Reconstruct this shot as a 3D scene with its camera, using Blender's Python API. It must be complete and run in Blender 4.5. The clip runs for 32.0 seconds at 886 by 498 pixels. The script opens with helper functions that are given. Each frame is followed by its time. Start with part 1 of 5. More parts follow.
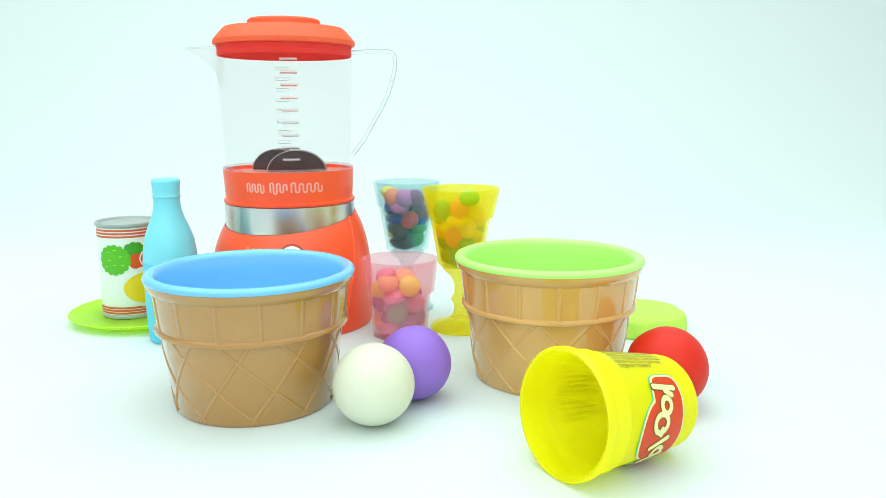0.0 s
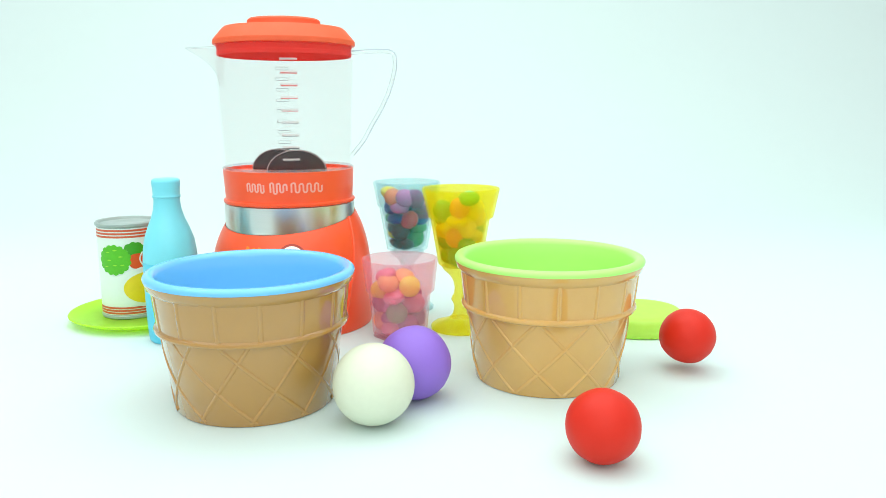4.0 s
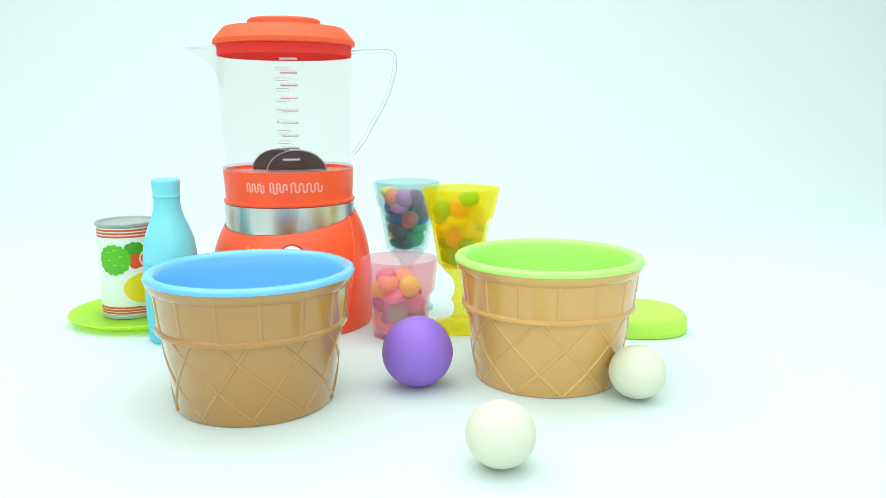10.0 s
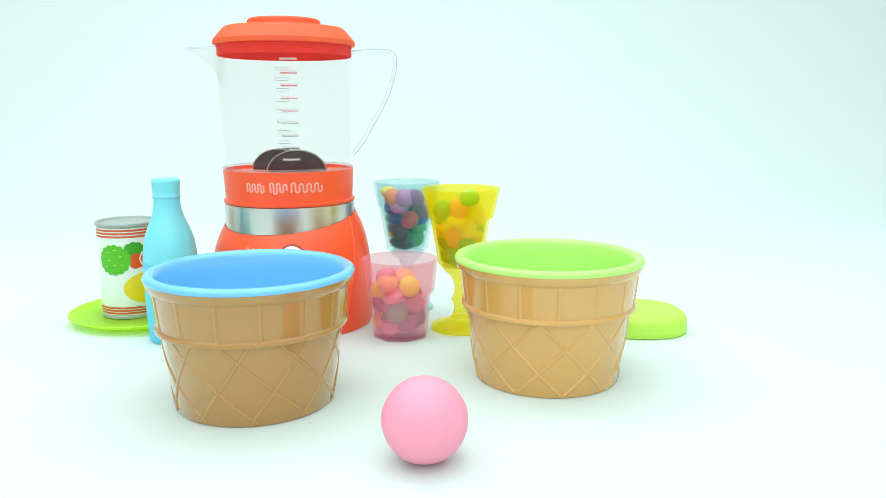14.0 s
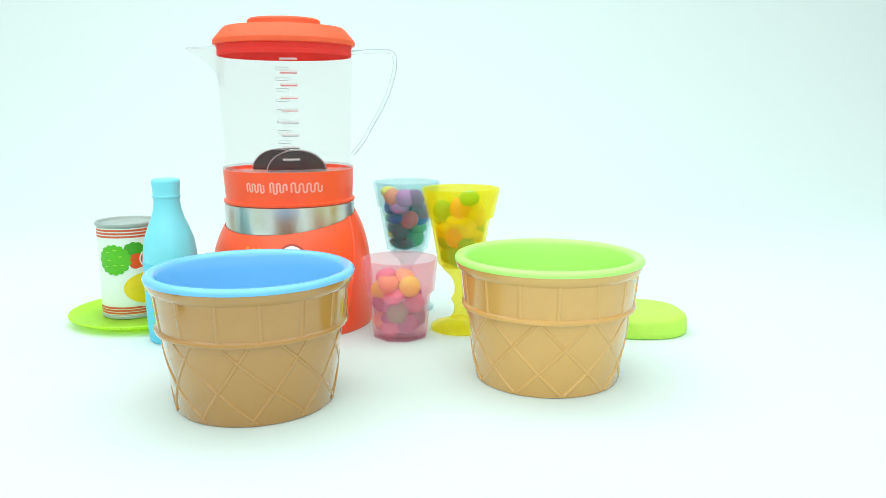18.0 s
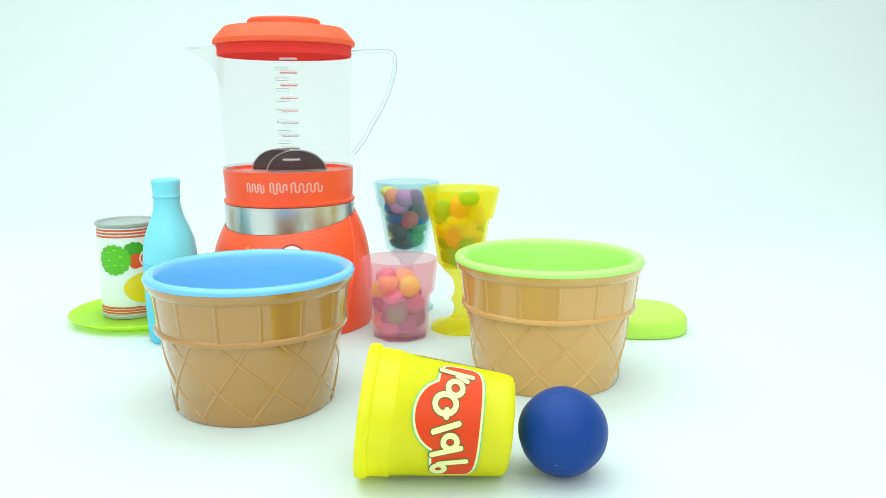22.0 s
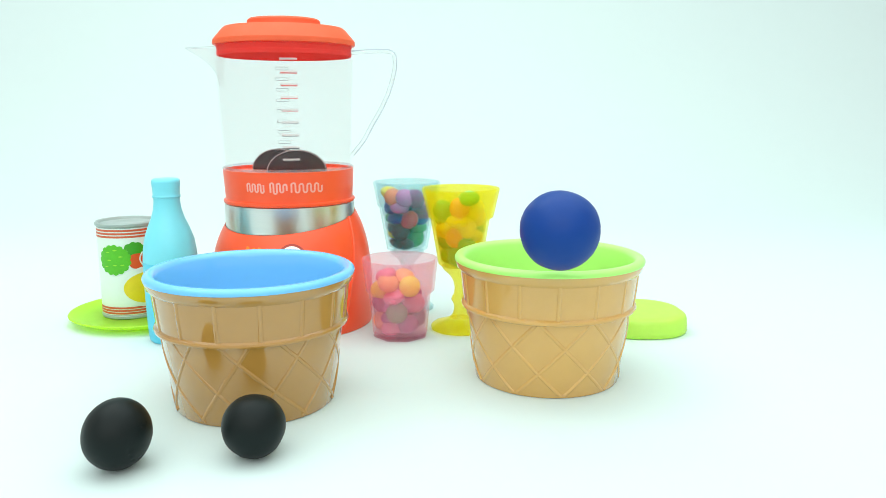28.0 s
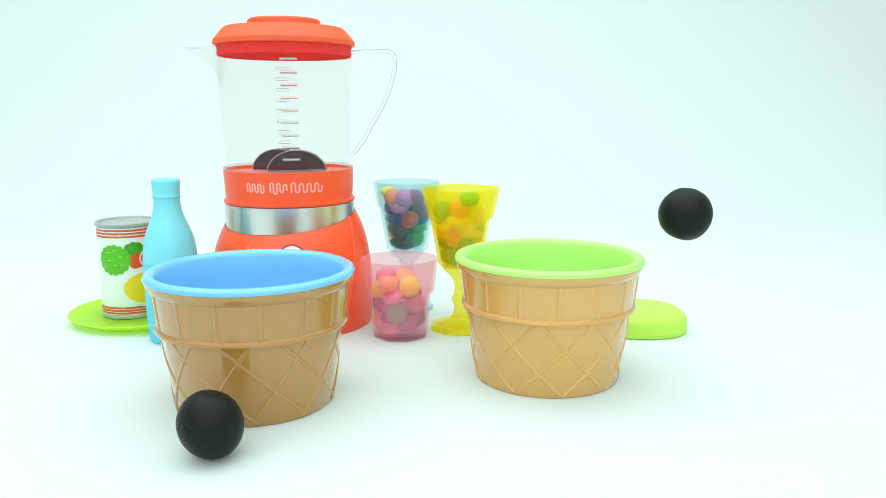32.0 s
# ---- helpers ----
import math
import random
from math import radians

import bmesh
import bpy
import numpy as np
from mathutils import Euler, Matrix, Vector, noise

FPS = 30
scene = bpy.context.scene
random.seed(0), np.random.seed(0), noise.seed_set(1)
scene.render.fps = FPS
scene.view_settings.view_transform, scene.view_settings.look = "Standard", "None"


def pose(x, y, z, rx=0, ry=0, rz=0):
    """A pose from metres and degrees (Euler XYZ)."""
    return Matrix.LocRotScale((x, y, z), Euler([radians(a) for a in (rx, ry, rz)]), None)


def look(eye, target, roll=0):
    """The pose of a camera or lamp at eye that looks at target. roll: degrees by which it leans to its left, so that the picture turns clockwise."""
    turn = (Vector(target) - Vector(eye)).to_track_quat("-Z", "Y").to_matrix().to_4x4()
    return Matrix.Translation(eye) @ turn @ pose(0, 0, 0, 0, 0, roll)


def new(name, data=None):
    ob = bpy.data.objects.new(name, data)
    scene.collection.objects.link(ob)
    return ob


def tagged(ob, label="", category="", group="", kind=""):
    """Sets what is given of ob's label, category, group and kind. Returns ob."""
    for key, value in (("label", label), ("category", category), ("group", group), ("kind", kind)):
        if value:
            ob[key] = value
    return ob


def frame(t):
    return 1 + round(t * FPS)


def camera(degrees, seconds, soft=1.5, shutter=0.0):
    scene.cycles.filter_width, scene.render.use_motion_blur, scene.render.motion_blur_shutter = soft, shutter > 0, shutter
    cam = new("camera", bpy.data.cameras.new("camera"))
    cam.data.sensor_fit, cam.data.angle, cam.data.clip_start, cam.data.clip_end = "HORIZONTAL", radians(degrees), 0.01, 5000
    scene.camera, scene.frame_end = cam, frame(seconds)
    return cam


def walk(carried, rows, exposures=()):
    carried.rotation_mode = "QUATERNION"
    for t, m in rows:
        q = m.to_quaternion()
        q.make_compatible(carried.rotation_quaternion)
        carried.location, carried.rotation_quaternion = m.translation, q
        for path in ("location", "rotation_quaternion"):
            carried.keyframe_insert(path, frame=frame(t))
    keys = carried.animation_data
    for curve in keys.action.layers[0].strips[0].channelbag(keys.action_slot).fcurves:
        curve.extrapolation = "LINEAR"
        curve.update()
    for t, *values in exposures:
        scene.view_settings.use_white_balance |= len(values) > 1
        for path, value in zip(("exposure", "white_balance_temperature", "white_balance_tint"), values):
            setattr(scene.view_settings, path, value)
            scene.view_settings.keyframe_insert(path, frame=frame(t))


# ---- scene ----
cam = camera(60.29, 32.0, soft=0.85)
HERE = look((0, 0, 0.1494), (0, 1, 0.1494 - math.tan(0.18144)))
walk(cam, [(0, HERE), (32.0, HERE)])

# ---- light: a white sweep lit by big softboxes and an added backdrop fill, in a pale room ----
scene.view_settings.exposure = 0.0
world = bpy.data.worlds.new("studio")
scene.world = world
world.use_nodes = True
world.node_tree.nodes["Background"].inputs[0].default_value = (1.0, 0.98, 0.94, 1)
world.node_tree.nodes["Background"].inputs[1].default_value = 0.74


def softbox(name, eye, target, sx, sy, power, tint):
    data = bpy.data.lights.new(name, "AREA")
    data.shape, data.size, data.size_y, data.energy, data.color = "RECTANGLE", sx, sy, power, tint
    ob = new(name, data)
    ob.matrix_world = look(eye, target)
    return ob


softbox("softbox_overhead", (-0.05, 0.47, 0.95), (-0.05, 0.46, 0.0), 1.7, 1.2, 10.4, (0.84, 1.0, 0.985))
softbox("softbox_front", (-0.10, -0.95, 1.10), (0.0, 0.45, 0.0), 2.2, 1.2, 12.0, (0.93, 1.0, 0.97))
# added fill, no known source: brightens the back wall
softbox("backdrop_fill", (-0.50, 0.80, 1.40), (-0.35, 1.65, 0.35), 1.6, 0.4, 4.2, (0.95, 1.0, 0.98))


# ---- materials ----
def rgb(r, g, b):
    """Linear colour from display values 0 to 255."""
    return tuple((c / 255 / 12.92) if c < 10.3 else ((c / 255 + 0.055) / 1.055) ** 2.4 for c in (r, g, b)) + (1,)


TONE = 0.97  # how deep the paints are


def material(name, colour, rough=0.4, metal=0.0, spec=0.5, vary=0.05, grain=180.0, bump=0.0, bump_scale=900.0, wear=0.08, stretch=None, coat=0.0):
    colour = tuple(c * TONE for c in colour[:3]) + (1,)
    m = bpy.data.materials.new(name)
    m.use_nodes = True
    n, l = m.node_tree.nodes, m.node_tree.links
    p = n["Principled BSDF"]
    p.inputs["Metallic"].default_value = metal
    p.inputs["Specular IOR Level"].default_value = spec
    p.inputs["Coat Weight"].default_value = coat
    co = n.new("ShaderNodeTexCoord")
    mp = n.new("ShaderNodeMapping")
    l.new(co.outputs["Object"], mp.inputs["Vector"])
    if stretch:
        mp.inputs["Scale"].default_value = stretch
    big, fine = n.new("ShaderNodeTexNoise"), n.new("ShaderNodeTexNoise")
    big.inputs["Scale"].default_value, big.inputs["Detail"].default_value = grain * 0.25, 3
    fine.inputs["Scale"].default_value, fine.inputs["Detail"].default_value = grain * 3, 4
    for t in (big, fine):
        l.new(mp.outputs[0], t.inputs["Vector"])
    mix = n.new("ShaderNodeMix")
    mix.data_type, mix.blend_type = "RGBA", "MIX"
    add = n.new("ShaderNodeMath")
    add.operation = "ADD"
    half = n.new("ShaderNodeMath")
    half.operation = "MULTIPLY"
    half.inputs[1].default_value = 0.5
    l.new(big.outputs["Fac"], add.inputs[0])
    l.new(fine.outputs["Fac"], add.inputs[1])
    l.new(add.outputs[0], half.inputs[0])
    l.new(half.outputs[0], mix.inputs["Factor"])
    lo = tuple(max(0.0, c * (1 - vary * 2)) for c in colour[:3]) + (1,)
    hi = tuple(min(1.0, c * (1 + vary * 2)) for c in colour[:3]) + (1,)
    mix.inputs["A"].default_value, mix.inputs["B"].default_value = lo, hi
    l.new(mix.outputs["Result"], p.inputs["Base Color"])
    ra = n.new("ShaderNodeMapRange")
    ra.inputs["To Min"].default_value, ra.inputs["To Max"].default_value = max(0.02, rough - wear), min(1, rough + wear)
    l.new(big.outputs["Fac"], ra.inputs["Value"])
    l.new(ra.outputs[0], p.inputs["Roughness"])
    if bump:
        bn = n.new("ShaderNodeTexNoise")
        bn.inputs["Scale"].default_value, bn.inputs["Detail"].default_value = bump_scale, 5
        l.new(mp.outputs[0], bn.inputs["Vector"])
        bu = n.new("ShaderNodeBump")
        bu.inputs["Strength"].default_value, bu.inputs["Distance"].default_value = bump, 0.0006
        l.new(bn.outputs["Fac"], bu.inputs["Height"])
        l.new(bu.outputs[0], p.inputs["Normal"])
    return m


def tinted_plastic(name, colour, clear=0.45, see=None, rough=0.25, gloss=0.35, sheen=0.03, solid=0.7):
    """Thin see-through plastic: part clear tint, part milky scatter, with a gloss coat."""
    m = bpy.data.materials.new(name)
    m.use_nodes = True
    colour, see = tuple(c * TONE for c in colour[:3]) + (1,), see or colour
    n, l = m.node_tree.nodes, m.node_tree.links
    n.remove(n["Principled BSDF"])
    out = n["Material Output"]
    tr, tl, df, gl = (n.new("ShaderNodeBsdf" + k) for k in ("Transparent", "Translucent", "Diffuse", "Glossy"))
    noise_t = n.new("ShaderNodeTexNoise")
    noise_t.inputs["Scale"].default_value = 140
    co = n.new("ShaderNodeTexCoord")
    l.new(co.outputs["Object"], noise_t.inputs["Vector"])
    mx = n.new("ShaderNodeMix")
    mx.data_type = "RGBA"
    mx.inputs["A"].default_value = tuple(c * 0.94 for c in colour[:3]) + (1,)
    mx.inputs["B"].default_value = tuple(min(1, c * 1.05) for c in colour[:3]) + (1,)
    l.new(noise_t.outputs["Fac"], mx.inputs["Factor"])
    for s in (tl, df):
        l.new(mx.outputs["Result"], s.inputs["Color"])
    tr.inputs["Color"].default_value = see
    gl.inputs["Roughness"].default_value = rough
    gl.inputs["Color"].default_value = (1, 1, 1, 1)
    a, b, c2 = (n.new("ShaderNodeMixShader") for _ in range(3))
    a.inputs[0].default_value = solid
    l.new(tl.outputs[0], a.inputs[1])
    l.new(df.outputs[0], a.inputs[2])
    b.inputs[0].default_value = 1 - clear
    l.new(tr.outputs[0], b.inputs[1])
    l.new(a.outputs[0], b.inputs[2])
    fr = n.new("ShaderNodeLayerWeight")
    fr.inputs["Blend"].default_value = 0.35
    steep, weak = n.new("ShaderNodeMath"), n.new("ShaderNodeMath")
    steep.operation, steep.inputs[1].default_value = "POWER", 4.0
    weak.operation, weak.inputs[1].default_value = "MULTIPLY_ADD", gloss
    weak.inputs[2].default_value = sheen
    l.new(fr.outputs["Facing"], steep.inputs[0])
    l.new(steep.outputs[0], weak.inputs[0])
    l.new(weak.outputs[0], c2.inputs[0])
    l.new(b.outputs[0], c2.inputs[1])
    l.new(gl.outputs[0], c2.inputs[2])
    l.new(c2.outputs[0], out.inputs["Surface"])
    return m


SWEEP = material("sweep_paper", (0.656, 0.79, 0.78, 1), rough=0.75, spec=0.2, vary=0.008, grain=12, bump=0.03, bump_scale=700)
TABLE = material("added_dark_table", (0.10, 0.085, 0.075, 1), rough=0.5, vary=0.08, grain=20)
WAFER = material("wafer_plastic", rgb(215, 169, 94), coat=0.5, rough=0.1, wear=0.03, spec=0.62, vary=0.03, grain=60, bump=0.03, bump_scale=400)
# wafer plastic again, darkened: stands in for dark reflections on the blue bowl
WAFER_SHADED = material("shaded_wafer_plastic", rgb(180, 134, 64), rough=0.1, wear=0.03, spec=0.62, coat=0.9, vary=0.03, grain=60, bump=0.03, bump_scale=400)
BLUE_LINER = material("blue_liner", rgb(116, 199, 255), rough=0.1, wear=0.03, spec=0.6, vary=0.02, grain=60, bump=0.02)
GREEN_LINER = material("green_liner", rgb(180, 255, 126), rough=0.35, vary=0.02, grain=60, bump=0.02)
CORAL = material("coral_plastic", rgb(255, 92, 48), rough=0.34, vary=0.025, grain=50, bump=0.02)
CORAL_LIGHT = tinted_plastic("coral_lid_plastic", rgb(255, 124, 76), clear=0.0, rough=0.4, gloss=0.2, solid=0.6)
# lid plastic again, redder: light coming through it is put into the colour
CORAL_LIT_THROUGH = tinted_plastic("lit_through_coral_plastic", rgb(255, 58, 46), clear=0.1, see=rgb(255, 80, 60), rough=0.5, gloss=0.05, sheen=0.01, solid=0.75)
STEEL = material("brushed_steel", (0.74, 0.75, 0.73, 1), rough=0.33, wear=0.04, metal=1.0, vary=0.04, grain=100, stretch=(1, 1, 30))
BLADE = material("dark_blade_plastic", rgb(46, 40, 44), rough=0.26, vary=0.06, grain=80)
BLADE_EDGE = material("painted_blade_highlight", rgb(188, 182, 184), rough=0.3)
BUTTON = material("white_button", rgb(232, 232, 228), rough=0.3, vary=0.02)
PALE_PRINT = material("pale_pink_print", rgb(250, 176, 160), rough=0.45, vary=0.02)
ORANGE_PRINT = material("orange_print", rgb(250, 140, 30), rough=0.4, vary=0.02)
CAN_YELLOW = tinted_plastic("yellow_tub_plastic", (1.02, 0.995, 0.008, 1), clear=0.06, see=rgb(255, 252, 110), rough=0.3, gloss=0.15, solid=0.56)
CAN_INSIDE = tinted_plastic("yellow_tub_inner_face", (1.02, 0.995, 0.008, 1), clear=0.66, see=rgb(255, 253, 190), rough=0.3, gloss=0.15, solid=0.5)
RED_PRINT = material("red_print", rgb(220, 64, 8), spec=0.3, rough=0.4, vary=0.03)
CREAM_PRINT = material("cream_print", rgb(240, 238, 168), rough=0.35, vary=0.02)
TEAL_PRINT = material("teal_print", rgb(92, 206, 150), rough=0.35, vary=0.03)
INK = material("brown_ink", rgb(104, 96, 30), rough=0.5, vary=0.05)
BOTTLE = material("sky_blue_bottle_plastic", rgb(124, 222, 238), rough=0.38, vary=0.02, grain=60, bump=0.02)
BOTTLE_LOW = material("deep_sky_blue_plastic", rgb(92, 206, 234), rough=0.36, vary=0.02, grain=60, bump=0.02)
TIN = material("grey_tin_paint", rgb(162, 178, 174), rough=0.42, metal=0.1, vary=0.05)
TIN_LABEL = material("white_tin_label", rgb(226, 240, 232), rough=0.32, vary=0.015)
STRIPE = material("rust_stripe", rgb(206, 92, 54), rough=0.4, vary=0.03)
LEAF_PRINT = material("broccoli_green_print", rgb(84, 188, 26), rough=0.4, vary=0.14, grain=300)
LEAF_DARK = material("dark_green_print", rgb(62, 160, 26), rough=0.4, vary=0.08, grain=300)
LEAF_LIGHT = material("lime_print", rgb(150, 214, 40), rough=0.4, vary=0.05)
CARROT_PRINT = material("carrot_print", rgb(224, 84, 22), rough=0.4, vary=0.05)
CORN_PRINT = material("corn_yellow_print", rgb(236, 212, 24), rough=0.4, vary=0.05)
LIME = tinted_plastic("lime_plastic", rgb(214, 255, 110), clear=0.05, rough=0.3)
LIME_THIN = tinted_plastic("thin_lime_plastic", rgb(224, 255, 100), clear=0.3, rough=0.3, solid=0.4)
PINK_CUP = tinted_plastic("pink_cup_plastic", rgb(255, 162, 186), clear=0.76, see=rgb(255, 250, 252), solid=0.45)
PINK_FROST = tinted_plastic("frosted_pink_plastic", rgb(255, 184, 206), clear=0.70, see=rgb(255, 250, 252), solid=0.75)
BLUE_CUP = tinted_plastic("aqua_cup_plastic", rgb(92, 204, 218), clear=0.82, see=rgb(250, 254, 254), solid=0.5)
YELLOW_CUP = tinted_plastic("yellow_cup_plastic", rgb(255, 244, 16), clear=0.72, see=rgb(255, 251, 168), solid=0.45)
CLEAR = tinted_plastic("clear_jar_plastic", rgb(247, 251, 250), clear=0.988, see=rgb(253, 252, 252), rough=0.05, gloss=0.22, sheen=0.006)
CLEAR_EDGE = tinted_plastic("clear_handle_plastic", rgb(236, 240, 244), clear=0.86, see=rgb(240, 243, 246), rough=0.08)

MARK = tinted_plastic("milky_scale_mark", rgb(252, 254, 254), clear=0.5, see=rgb(255, 255, 255), rough=0.2, gloss=0.1, solid=0.4)
HANDLE_EDGE = tinted_plastic("bluish_clear_edge", rgb(222, 226, 234), clear=0.78, see=rgb(236, 240, 246), rough=0.1)
MARK_DARK = tinted_plastic("grey_mark_edge", rgb(110, 112, 116), clear=0.3, rough=0.2)
MARK_LID_RED = tinted_plastic("lid_red_mark_edge", rgb(240, 90, 84), clear=0.3, rough=0.2)
MARK_GREY = tinted_plastic("faint_mark_outline", rgb(176, 184, 186), clear=0.6, rough=0.2)


def clay(name, colour, spec=0.35, rough=0.52):
    return material(name, colour, rough=rough, spec=spec, vary=0.03, grain=120, bump=0.26, bump_scale=95, wear=0.1)


RED_CLAY = clay("red_clay", rgb(214, 37, 14))
WHITE_CLAY = clay("white_clay", rgb(219, 227, 205))
PURPLE_CLAY = clay("purple_clay", rgb(146, 110, 212))
PINK_CLAY = clay("pink_clay", rgb(250, 160, 186))
BLUE_CLAY = clay("blue_clay", rgb(0, 60, 140), spec=0.27, rough=0.42)
BLACK_CLAY = clay("black_clay", (0.0040, 0.0085, 0.0085, 1), spec=0.2, rough=0.44)

# ---- building helpers ----


def mesh_of(bm, name, mat, angle=40):
    me = bpy.data.meshes.new(name)
    bmesh.ops.recalc_face_normals(bm, faces=bm.faces)
    bm.to_mesh(me)
    bm.free()
    me.materials.append(mat)
    me.shade_smooth()
    me.set_sharp_from_angle(angle=radians(angle))
    return me


def part(name, bm, mat, parent, label="", angle=40):
    ob = new(name, mesh_of(bm, name, mat, angle))
    ob.parent = parent
    return tagged(ob, label)


def thing(name, m, label, category, group="", kind=""):
    ob = new(name)
    ob.empty_display_size = 0.01
    ob.matrix_world = m
    return tagged(ob, label, category, group, kind)


def lathe(profile, n=72, facet=None, close=False):
    """Surface of revolution round z. facet: per profile point, how far (0 to 1) it is eight-sided."""
    bm = bmesh.new()
    rings = []
    for i, (r, z) in enumerate(profile):
        k = facet[i] if facet else 0
        ring = []
        if r < 1e-6:
            ring = [bm.verts.new((0, 0, z))] * n
        else:
            for j in range(n):
                a = 2 * math.pi * j / n
                q = math.cos(math.pi / 8) / math.cos((a % (math.pi / 4)) - math.pi / 8)
                rr = r * (1 - k + k * q)
                ring.append(bm.verts.new((rr * math.cos(a), rr * math.sin(a), z)))
        rings.append(ring)
    pairs = list(zip(rings, rings[1:])) + ([(rings[-1], rings[0])] if close else [])
    for a, b in pairs:
        for j in range(n):
            vs = []
            for v in (a[j], a[(j + 1) % n], b[(j + 1) % n], b[j]):
                if v not in vs:
                    vs.append(v)
            if len(vs) > 2:
                bm.faces.new(vs)
    return bm


def tube(points, radius, n=10, flat=1.0):
    """A tube along points. radius: one number or one a point."""
    bm = bmesh.new()
    pts = [Vector(p) for p in points]
    rings = []
    for i, p in enumerate(pts):
        d = (pts[min(i + 1, len(pts) - 1)] - pts[max(i - 1, 0)]).normalized()
        side = d.cross(Vector((0, 1, 0)))
        side = side.normalized() if side.length > 1e-4 else Vector((1, 0, 0))
        up = side.cross(d)
        r = radius[i] if isinstance(radius, (list, tuple)) else radius
        rings.append([bm.verts.new(p + side * r * math.cos(2 * math.pi * j / n) + up * r * flat * math.sin(2 * math.pi * j / n)) for j in range(n)])
    for a, b in zip(rings, rings[1:]):
        for j in range(n):
            bm.faces.new((a[j], a[(j + 1) % n], b[(j + 1) % n], b[j]))
    bm.faces.new(rings[0])
    bm.faces.new(rings[-1][::-1])
    return bm


def slab(outline, z0, z1, bevel=0.0, segments=3):
    """An outline (x, y) raised from z0 to z1, its edges rounded."""
    bm = bmesh.new()
    low = [bm.verts.new((x, y, z0)) for x, y in outline]
    top = [bm.verts.new((x, y, z1)) for x, y in outline]
    n = len(outline)
    bm.faces.new(low[::-1])
    bm.faces.new(top)
    for i in range(n):
        bm.faces.new((low[i], low[(i + 1) % n], top[(i + 1) % n], top[i]))
    if bevel:
        bmesh.ops.bevel(bm, geom=[e for e in bm.edges if abs(e.verts[0].co.z - e.verts[1].co.z) < 1e-7], offset=bevel, segments=segments, profile=0.5, affect="EDGES")
    return bm


def rounded_box(cx, cy, rx, ry, corner, n=6):
    out = []
    for k, (sx, sy) in enumerate(((1, 1), (-1, 1), (-1, -1), (1, -1))):
        for i in range(n + 1):
            a = math.pi / 2 * (k + i / n)
            out.append((cx + sx * (rx - corner) + corner * math.cos(a), cy + sy * (ry - corner) + corner * math.sin(a)))
    return out


def blob(centre, radius, rings=7, n=40):
    """A flat filled shape as a grid of (u, v) points and quads. radius: a function of the angle."""
    pts, faces = [tuple(centre)], []
    for k in range(1, rings + 1):
        for j in range(n):
            a = 2 * math.pi * j / n
            r = radius(a) * k / rings
            pts.append((centre[0] + r * math.cos(a), centre[1] + r * math.sin(a)))
    for j in range(n):
        faces.append((0, 1 + j, 1 + (j + 1) % n))
        for k in range(rings - 1):
            b = 1 + k * n
            faces.append((b + j, b + n + j, b + n + (j + 1) % n, b + (j + 1) % n))
    return pts, faces


def box_radius(hu, hv, power=6):
    """Radius function of a rounded rectangle."""
    return lambda a: (abs(math.cos(a) / hu) ** power + abs(math.sin(a) / hv) ** power) ** (-1 / power)


def wrapped(shape, surface):
    """A print: a flat shape laid on a curved surface, 0.1 mm thick. surface(u, v, lift) gives the place."""
    pts, faces = shape
    bm = bmesh.new()
    top = [bm.verts.new(surface(u, v, 0.00012)) for u, v in pts]
    low = [bm.verts.new(surface(u, v, -0.0002)) for u, v in pts]
    for fc in faces:
        bm.faces.new([top[i] for i in fc])
        bm.faces.new([low[i] for i in fc[::-1]])
    edges = [e for e in bm.edges if e.is_boundary and e.verts[0] in set(top)]
    index = {v: i for i, v in enumerate(top)}
    for e in edges:
        a, b = index[e.verts[0]], index[e.verts[1]]
        bm.faces.new((top[a], top[b], low[b], low[a]))
    return bm


def stroke(line, half):
    """A flat shape of even width along a line of (u, v) points."""
    pts, faces = [], []
    for i, (u, v) in enumerate(line):
        a, b = line[max(i - 1, 0)], line[min(i + 1, len(line) - 1)]
        du, dv = b[0] - a[0], b[1] - a[1]
        k = half / max(math.hypot(du, dv), 1e-9)
        pts += [(u - dv * k, v + du * k), (u, v), (u + dv * k, v - du * k)]
    for i in range(len(line) - 1):
        a = 3 * i
        faces += [(a, a + 1, a + 4, a + 3), (a + 1, a + 2, a + 5, a + 4)]
    return pts, faces


def meander(x0, step, talls):
    """An up-and-down line with round turns: points (along, height)."""
    out, up = [], 1
    for k, tall in enumerate(talls):
        x = x0 + step * k
        out += [(x, up * tall * (-0.8 + 1.6 * i / 8)) for i in range(9)]
        if k < len(talls) - 1:
            nxt = talls[k + 1]
            top = 0.8 * up * (tall + nxt) / 2
            out += [(x + step / 2 - step / 2 * math.cos(math.pi * i / 8), top + up * step / 2 * math.sin(math.pi * i / 8)) for i in range(1, 8)]
        up = -up
    return out


# ---- the sweep: table top that curves up into the back wall ----
FLOOR = -0.0003
bm = bmesh.new()
prof = [(-0.45, FLOOR), (0.0, FLOOR), (0.35, FLOOR), (0.5, FLOOR), (0.75, FLOOR), (1.0, FLOOR)]
prof += [(1.0 + 0.7 * math.sin(a), FLOOR + 0.7 - 0.7 * math.cos(a)) for a in [math.pi / 2 * i / 16 for i in range(1, 17)]]
prof += [(1.7, 1.4), (1.7, 2.4)]
rows_ = [[bm.verts.new((x, y, z)) for x in (-2.4, -1.2, 0.0, 1.2, 2.4)] for y, z in prof]
for a, b in zip(rows_, rows_[1:]):
    for i in range(4):
        bm.faces.new((a[i], a[i + 1], b[i + 1], b[i]))
sweep = new("backdrop", mesh_of(bm, "backdrop", SWEEP, 60))
